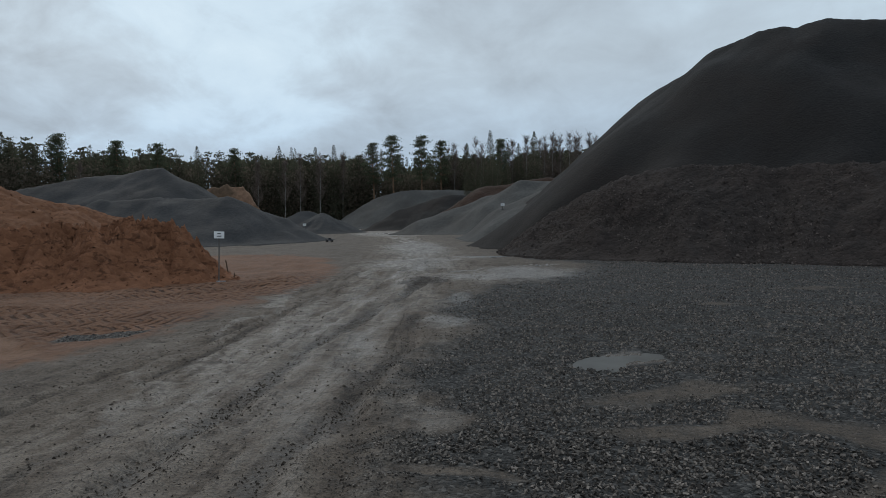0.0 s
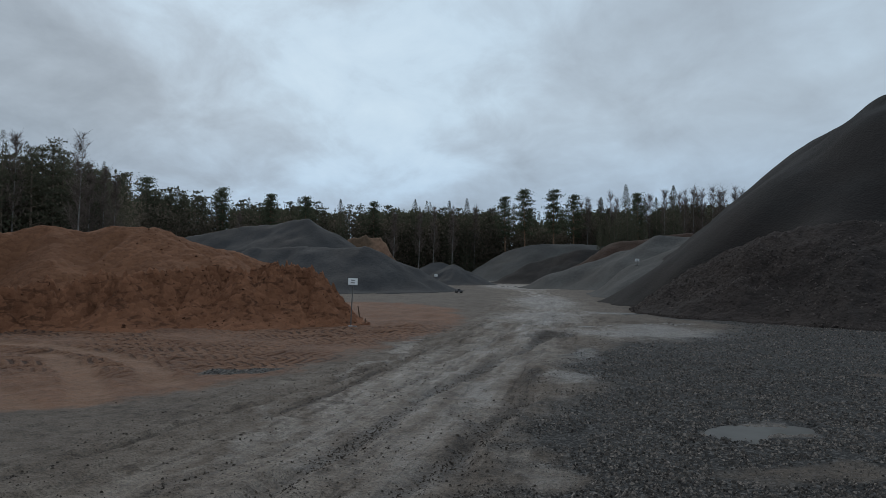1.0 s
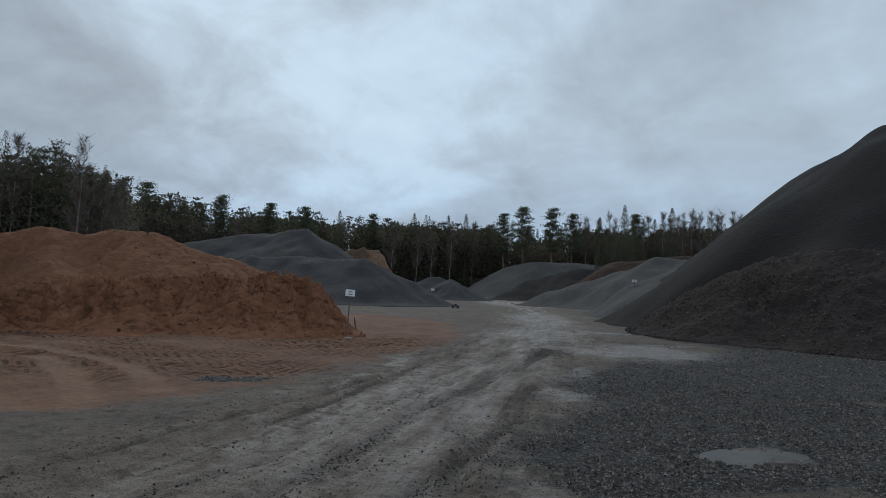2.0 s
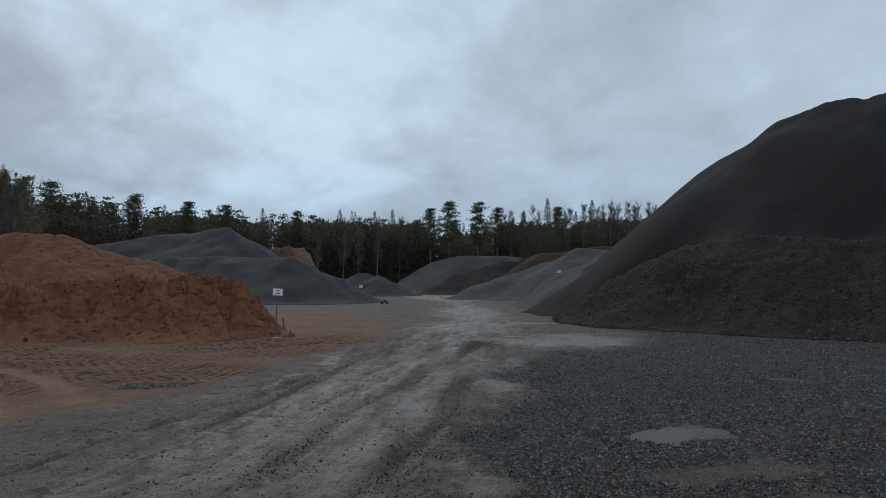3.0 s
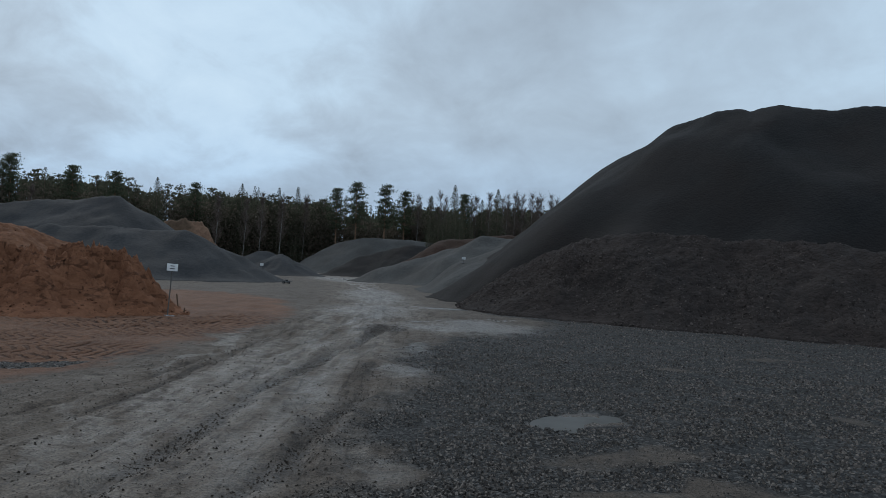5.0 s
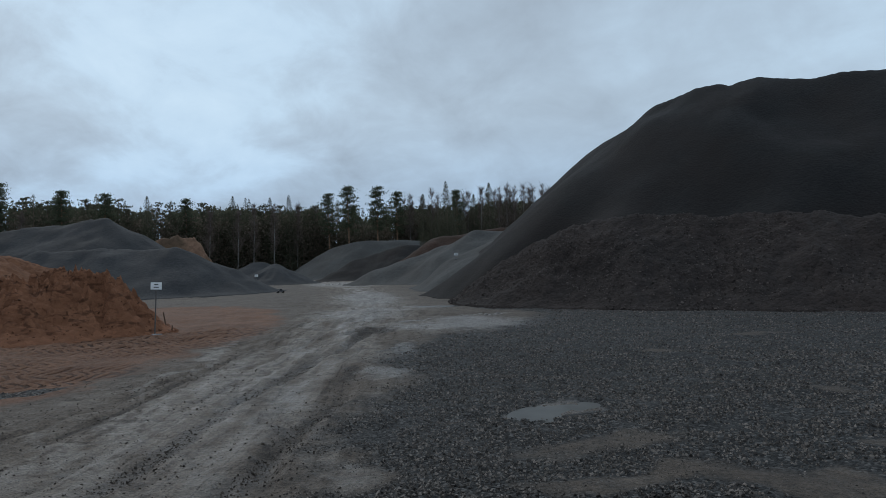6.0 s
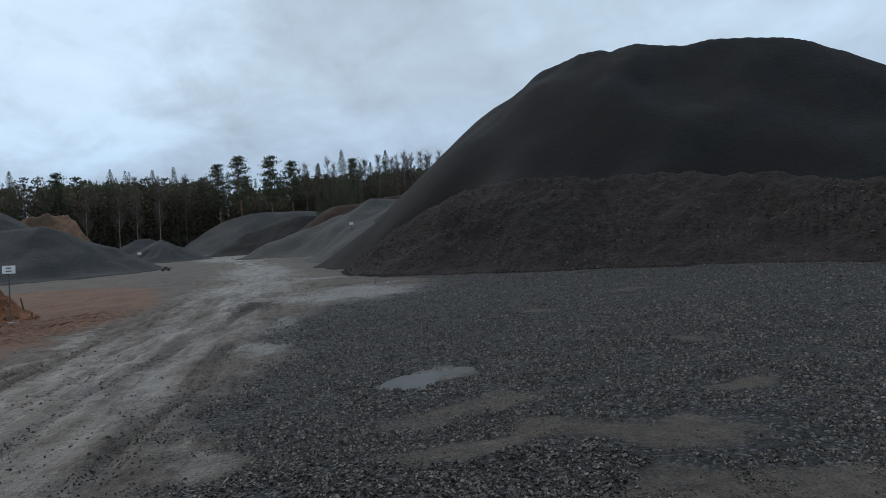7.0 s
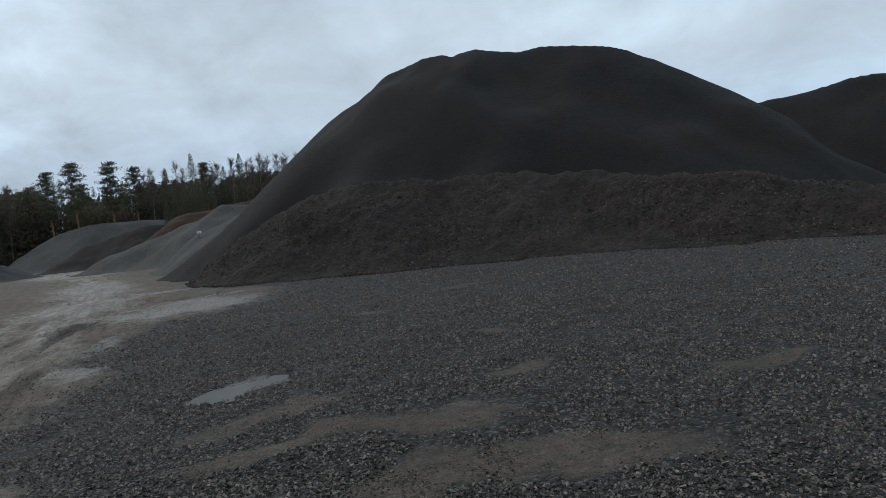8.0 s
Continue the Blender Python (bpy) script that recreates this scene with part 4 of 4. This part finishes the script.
for k, (az, d, h) in enumerate([(-1.0, 112, 14.6), (-2.9, 113, 15.4), (-3.4, 112, 14.2), (-6.2, 112, 14.6), (-7.4, 111, 15.0), (-9.0, 110, 14.8), (-9.7, 110, 15.4), (-10.4, 109, 15.0), (-11.2, 109, 15.2), (-12.0, 109, 15.0), (-12.9, 109, 15.0), (-0.4, 116, 13.8), (-2.0, 117, 14.4), (-4.9, 116, 14.2), (-5.8, 117, 14.8), (-8.0, 115, 14.4), (-8.6, 116, 15.0), (-10.0, 115, 14.8), (-11.7, 114, 15.0), (-13.4, 112, 14.8), (7.4, 117, 13.2), (14.0, 107, 11.4), (12.7, 108, 12.4), (11.0, 108, 12.8), (16.3, 107, 12.0), (9.0, 112, 12.8), (29.8, 104, 10.5),
                                (41.9, 55.5, 12.2), (41.2, 62, 10.6), (40.2, 63, 10.6), (46.2, 58, 11.9), (39.4, 64, 10.2)]):
    x, y = at(az, d)
    tree(birch, "birch_tree", x, y, 0, h, 80 + k, M_BIRCH, M_TWIG, "bare birch with a pale trunk and fine twigs", "bare birches")


def far_woods():
    """The closed wood behind: several rows of spruce and pine."""
    wood, green, brown = [], [], []
    edge = [at(a, d) for a, d in ((66, 54), (50, 56), (44, 58), (40, 64), (38.2, 100), (30, 110), (20, 113), (8, 114), (5.5, 115), (0.5, 115), (-5, 115), (-14, 113), (-24, 110))]
    for (x0, y0), (x1, y1) in zip(edge, edge[1:]):
        L = math.dist((x0, y0), (x1, y1))
        nx, ny = (y0 - y1) / L, (x1 - x0) / L
        if nx * x0 + ny * y0 < 0:
            nx, ny = -nx, -ny
        for row in range(5):
            s = 0.0
            while s < L:
                s += 1.25 + 0.95 * RNG.random()
                x, y = x0 + (x1 - x0) * s / L + nx * (row * 2.6 + 2 * RNG.random()), y0 + (y1 - y0) * s / L + ny * (row * 2.6 + 2 * RNG.random())
                az = math.degrees(math.atan2(-x, y))
                thin = az < 5.5
                if thin and (row > 2 or RNG.random() < 0.25):
                    continue
                h = 11.3 + 2.2 * RNG.random() + (0.7 if az > 26 else 0) - (0.8 if az > 39 else 0) - (1.2 if 39 < az < 42 else 0) - (1.5 if az > 42 else 0)
                if RNG.random() < 0.5:
                    w, g = spruce(h + 1.4 * RNG.random() - 0.3, RNG, (2000 if az > 39 else 950) if row < 2 else 220, (0.55 if az > 39 else 0.9) if row < 2 else 1.6)
                else:
                    w, g = pine(h, RNG, (2400 if az > 39 else 1000) if row < 2 else 210, 0.45 if thin else 0.25, (0.85 if az > 39 else 1.45) if row < 2 else 2.6)
                off = np.array([x, y, 0.0])
                wood.append((w[0] + off, w[1]))
                green.append((g[0] + off, g[1]))
        # young growth under the trees
        mid = math.degrees(math.atan2(-(x0 + x1) / 2, (y0 + y1) / 2))
        top = 11.6 if mid < 0.5 else 9.6 if mid < 5.5 else 9.5 if mid > 39 else 11.3
        near = mid > 38
        m = int(L * 260)
        s, dep = RNG.random(m), 12 + 9 * RNG.random(m)
        c = np.stack([x0 + (x1 - x0) * s + nx * dep, y0 + (y1 - y0) * s + ny * dep, (top + 1.3 + 1.2 * fbm(s * L / 3, dep / 4, 7, 2)) * RNG.random(m) ** 0.75], 1)
        green.append(tri_cloud(c, (0.26 if near else 0.45) + 0.35 * RNG.random(m), RNG))
        # bare bushes before the trunks
        m = int(L * (480 if mid < 5.5 else 120 if near else 420))
        s, dep = RNG.random(m), 3.5 * RNG.random(m) - 2.5
        c = np.stack([x0 + (x1 - x0) * s + nx * dep, y0 + (y1 - y0) * s + ny * dep, (top - 1.0 + 2.0 * fbm(s * L / 3, dep / 3, 5, 2)) * RNG.random(m) ** 1.1], 1)
        brown.append(tri_cloud(c, (0.5 if near else 1.0) * (0.1 + 0.2 * RNG.random(m)), RNG))
        m = int(L * (700 if near else 560 if mid > 5.5 else 330))
        s, dep = RNG.random(m), RNG.random(m) * 12
        c = np.stack([x0 + (x1 - x0) * s + nx * dep, y0 + (y1 - y0) * s + ny * dep, (top + 1.5 * fbm(s * L / 4, dep / 4, 3, 2)) * RNG.random(m) ** 0.8], 1)
        green.append(tri_cloud(c, (0.12 + 0.2 * RNG.random(m)) if near else (0.16 + 0.24 * RNG.random(m)) * (1.3 - 0.06 * c[:, 2]), RNG))
    ob = new("woods")
    for part_name, pieces, mat in (("trunks", wood, M_BARK), ("foliage", green, M_NEEDLE), ("undergrowth", brown, M_BRUSH)):
        v, f = merged(pieces)
        p = new(part_name, np_mesh(part_name, v, f, mat, False))
        p.parent = ob
    tagged(ob, "dense dark conifer woods behind the stockpiles", "woods", kind="stuff")


far_woods()
# young spruces on the soil bank
for k, (x, y, h) in enumerate([(3.6, 92.0, 8.2), (4.8, 90.5, 9.4), (6.0, 91.5, 10.2), (7.2, 90.5, 10.0), (8.3, 91.5, 10.4), (9.4, 90.8, 9.2), (5.4, 89.6, 8.8), (7.8, 89.4, 9.0)]):
    tree(spruce, "spruce_tree", x, y, 0, h, 140 + k, M_BARK, M_NEEDLE, "bushy young spruce behind the soil bank", "young spruces")


# ---- signs, stakes and the model car ----
def sign(x, y, z, height, width, tall, lean, yaw, label):
    ob = new("sign")
    ob.matrix_world = pose(x, y, z, 0, lean, yaw)
    part("post", rod((0, 0, -0.1), (0, 0, height - 0.02), 0.017, sides=10), M_STEEL, ob, "thin steel post")
    board = part("board", box(width, 0.012, tall, Matrix.Translation((0.0, -0.024, height - tall / 2)), 0.004), M_WHITE, ob, "white sheet board")
    part("print", box(width * 0.38, 0.003, tall * 0.11, Matrix.Translation((0, -0.0325, height - tall * 0.3))), M_INK, board, "line of dark print")
    part("print", box(width * 0.46, 0.003, tall * 0.12, Matrix.Translation((0, -0.0325, height - tall * 0.68))), M_INK, board, "line of dark print")
    foot = joined(box(0.36, 0.05, 0.03, Matrix.Translation((0, 0, 0.015)), 0.006), box(0.05, 0.34, 0.03, Matrix.Translation((0, 0, 0.018)), 0.006))
    part("foot", foot, M_GREY, ob, "flat cross-shaped foot")
    return tagged(ob, label, "sign", "stockpile signs")


sign(-6.55, 18.3, 0.0, 1.47, 0.285, 0.20, 2.5, 15, "small white notice on a thin post beside the sand")
sign(4.3, 45.2, float(on_heap(BANK, np.array([4.3]), np.array([45.2]))[0]), 0.42, 0.27, 0.17, 0, 0, "small white notice standing on the gravel bank")
sign(-14.0, 64.0, 0.0, 1.25, 0.32, 0.24, 0, 10, "small white notice before a grey heap")


def stake(x, y, h, lean, turn):
    bm = joined(rod((0, 0, -0.08), (0, 0, h), 0.024, 0.019, 7), rod((0, 0, h), (0.004, 0, h + 0.03), 0.019, 0.006, 7))
    ob = part("stake", bm, M_WOOD)
    ob.matrix_world = pose(x, y, 0, 0, lean, turn)
    tagged(ob, "short leaning weathered wooden stake in the sand", "stake", "wooden stakes")


stake(-6.62, 19.4, 0.55, -9, 0)
stake(-6.4, 19.2, 0.16, 5, 40)


def model_car(m):
    car = new("model_truck")
    shell = joined(box(0.64, 0.26, 0.07, Matrix.Translation((0, 0, 0.155)), 0.02), box(0.20, 0.25, 0.05, Matrix.Translation((0.21, 0, 0.205)), 0.02))
    body = part("body", shell, M_BODY, car, "black truck body")
    cab = bmesh.new()
    bmesh.ops.create_cube(cab, size=1, matrix=Matrix.Translation((-0.01, 0, 0.245)) @ Matrix.Diagonal((0.25, 0.24, 0.11, 1)))
    for v in cab.verts:
        if v.co.z > 0.25:
            v.co.x, v.co.y = -0.02 + (v.co.x + 0.01) * 0.62, v.co.y * 0.78
    bmesh.ops.bevel(cab, geom=cab.edges[:], offset=0.012, segments=2, affect="EDGES")
    part("cab", cab, M_BODY, car)
    part("windscreen", box(0.004, 0.17, 0.07, pose(0.092, 0, 0.245, 0, -33, 0)), M_GLASS, body, "dark windscreen")
    for s in (1, -1):
        part("side_window", box(0.12, 0.004, 0.05, pose(-0.02, s * 0.112, 0.255, s * 13, 0, 0)), M_GLASS, body, "dark side window")
    for s in (1, -1):
        part("bed_rail", box(0.22, 0.02, 0.05, Matrix.Translation((-0.21, s * 0.115, 0.21)), 0.006), M_BODY, car)
    spare = bmesh.new()
    bmesh.ops.create_cone(spare, cap_ends=True, segments=20, radius1=0.085, radius2=0.085, depth=0.07, matrix=pose(-0.22, 0, 0.235, 0, 25, 0))
    part("spare_wheel", spare, M_RUBBER, car, "spare wheel lying in the bed")
    part("bumper", joined(box(0.03, 0.3, 0.05, Matrix.Translation((0.345, 0, 0.13)), 0.01), box(0.03, 0.2, 0.02, Matrix.Translation((0.35, 0, 0.175)), 0.006)), M_GREY, car, "grey front bumper")
    part("rear_bumper", box(0.03, 0.26, 0.04, Matrix.Translation((-0.335, 0, 0.14)), 0.01), M_GREY, car, "grey rear bumper")
    for sx in (0.22, -0.22):
        for sy in (0.185, -0.185):
            tyre = bmesh.new()
            mm = pose(sx, sy, 0.095, 90, 0, 0)
            bmesh.ops.create_cone(tyre, cap_ends=True, segments=24, radius1=0.095, radius2=0.095, depth=0.085, matrix=mm)
            bmesh.ops.bevel(tyre, geom=[e for e in tyre.edges if e.calc_face_angle(0) > 1.2], offset=0.018, segments=2, affect="EDGES")
            wheel = part("wheel", tyre, M_RUBBER, car, "knobbly black tyre")
            part("rim", joined(rod((sx, sy - 0.044, 0.095), (sx, sy + 0.044, 0.095), 0.05, sides=16), rod((sx, sy - 0.05, 0.095), (sx, sy + 0.05, 0.095), 0.014, sides=8)), M_GREY, wheel, "grey rim")
        part("axle", rod((sx, -0.15, 0.095), (sx, 0.15, 0.095), 0.018), M_STEEL, car)
    car.matrix_world = m
    tagged(car, "black radio-controlled model truck standing on the quarry floor", "model car")


model_car(pose(-8.4, 46.6, 0.0, 0, 0, 112))


# ---- loose gravel ----
def chips(name, x, y, z, size, mat, label, seed):
    """Angular chips half sunk in the floor, each a crooked wedge of six corners."""
    rng = np.random.default_rng(seed)
    n = len(x)
    wedge = np.array([(-0.55, -0.45, -0.3), (0.55, -0.45, -0.3), (0.55, 0.45, -0.3), (-0.55, 0.45, -0.3), (-0.3, 0, 0.42), (0.3, 0, 0.42)])
    v = (wedge[None] + rng.uniform(-0.24, 0.24, (n, 6, 3))) * rng.uniform(0.7, 1.3, (n, 1, 3))
    a = rng.random(n) * math.tau
    ca, sa = np.cos(a)[:, None], np.sin(a)[:, None]
    v = np.stack([v[..., 0] * ca - v[..., 1] * sa, v[..., 0] * sa + v[..., 1] * ca, v[..., 2]], -1) * size[:, None, None] + np.stack([x, y, z], -1)[:, None, :]
    f = np.array([(0, 1, 5), (0, 5, 4), (2, 3, 4), (2, 4, 5), (1, 2, 5), (3, 0, 4)])
    faces = (np.arange(n)[:, None, None] * 6 + f[None]).reshape(-1, 3)
    ob = new(name, np_mesh(name, v.reshape(-1, 3), faces, mat, False))
    return tagged(ob, label, "gravel", kind="stuff")


def stones(name, x, y, z, size, mat, label, seed):
    """Angular stones, each a crushed block of eight corners."""
    rng = np.random.default_rng(seed)
    n = len(x)
    cube = np.array([(i, j, k) for k in (-1, 1) for j in (-1, 1) for i in (-1, 1)], float) * 0.5
    v = cube[None] * rng.uniform(0.55, 1.2, (n, 1, 3)) * [1.45, 0.85, 0.6] + rng.uniform(-0.2, 0.2, (n, 8, 3))
    e = rng.normal(size=(n, 4))
    e /= np.linalg.norm(e, axis=1)[:, None]
    w, a, b, c = e.T
    rot = np.stack([np.stack([1 - 2 * (b * b + c * c), 2 * (a * b - c * w), 2 * (a * c + b * w)], -1), np.stack([2 * (a * b + c * w), 1 - 2 * (a * a + c * c), 2 * (b * c - a * w)], -1), np.stack([2 * (a * c - b * w), 2 * (b * c + a * w), 1 - 2 * (a * a + b * b)], -1)], 1)
    v = np.einsum("nij,nkj->nki", rot, v) * size[:, None, None] + np.stack([x, y, z], -1)[:, None, :]
    f = np.array([(0, 2, 3, 1), (4, 5, 7, 6), (0, 1, 5, 4), (2, 6, 7, 3), (0, 4, 6, 2), (1, 3, 7, 5)])
    faces = (np.arange(n)[:, None, None] * 8 + f[None]).reshape(-1, 4)
    ob = new(name, np_mesh(name, v.reshape(-1, 3), faces, mat, False))
    return tagged(ob, label, "gravel", kind="stuff")


rng = np.random.default_rng(9)
n = 500000
d = 2.6 + 21 * rng.random(n) ** 1.7
a = np.radians(rng.uniform(-82, 40, n))
near = slice(0, 45000)
d[near], a[near] = 6.0 * np.sqrt(rng.random(45000)), np.radians(rng.uniform(-180, 180, 45000))
x, y = 0.6 - d * np.sin(a), d * np.cos(a)
sand_w, gravel_w, wet_w = zones(x, y)
edge = 0.9 * fbm(x / 0.45, y / 0.45, 91, 4, 0.6)
density = np.clip((gravel_w + edge - 0.18) * 2.0, 0.05, 1) * np.clip(1.25 - 0.5 * vnoise(x / 1.3, y / 1.3, 92), 0, 1) * (1 - np.clip(wet_w * 1.2, 0, 0.86))
# lines of thrown-up stones along the wheel tracks
u = lane_of(x, y)
line = vnoise(u * 2.6 + 0.6 * vnoise(y / 4, 0 * y, 93), y * 0.16, 94) + 0.5 * vnoise(u * 6, y * 0.5, 95)
density = np.maximum(density, np.clip((line - 0.2) * 0.6, 0.012, 0.3) * (np.abs(u) < 4.5))
keep = (rng.random(n) < density * np.clip(0.4 * d / 5, 0.3, 0.6) * np.where(d > 13, 0.6, 1.0)) & (sand_w < 0.3)
x, y, d = x[keep], y[keep], d[keep]
size = (0.008 + 0.013 * rng.random(len(x)) ** 1.6) * (1 + 0.04 * d) * np.clip(0.3 + 1.2 * gravel_w[keep], 0.4, 1.0)
z = ground_height(x, y) + 0.3 * size
close = (d < 5.2) & (y > 1.5)
for make, which in ((stones, close), (chips, ~close)):
    make("gravel", x[which], y[which], z[which], size[which], M_STONE, "loose grey crushed gravel strewn over the floor", 10)


def strew(name, h, n, lo, hi, mat, label, seed, least=0.02, make=None):
    rng = np.random.default_rng(seed)
    px, py = rng.uniform(h[0][0], h[0][-1], n), rng.uniform(h[1][0], h[1][-1], n)
    pz = on_heap(h, px, py)
    keep = (pz > least) & (rng.random(n) < np.clip(0.55 + 0.8 * fbm(px / 1.5, py / 1.5, seed, 3), 0.05, 1))
    size = lo + (hi - lo) * rng.random(keep.sum()) ** 3
    (make or stones)(name, px[keep], py[keep], pz[keep] + 0.1 * size, size, mat, label, seed + 1)


strew("rubble", RUBBLE, 115000, 0.025, 0.08, M_RUBBLE, "broken stone lying over the rubble ridge", 21, make=chips)
strew("sand_clods", SAND_FRONT, 9000, 0.012, 0.07, M_CLOD, "damp sand clods lying on the bank", 23)
strew("sand_clods", SAND_BACK, 2500, 0.02, 0.09, M_CLOD, "damp sand clods lying on the mound", 25)

# mud clods thrown up beside the wheel tracks
rng = np.random.default_rng(31)
n = 90000
y = 3.0 + 22 * rng.random(n) ** 1.5
u = rng.normal(size=n) * 1.9
x = u + np.interp(y, ROAD[:, 0], ROAD[:, 1])
sand_w, gravel_w, wet_w = zones(x, y)
line = vnoise(u * 2.2 + 0.5 * vnoise(y / 4, 0 * y, 33), y * 0.2, 34) + 0.5 * fbm(x / 0.6, y / 0.6, 35, 2)
keep = (rng.random(n) < np.clip(line * 0.3, 0.03, 0.25) + 0.95 * np.clip(churned(x, y) - 0.15, 0, 1)) & (sand_w < 0.6) & (gravel_w < 0.6)
x, y = x[keep], y[keep]
size = 0.007 + 0.017 * rng.random(len(x)) ** 2.2
chips("mud_clods", x, y, ground_height(x, y) + 0.1 * size, size, M_MUDCLOD, "small brown mud clods along the wheel tracks", 36)
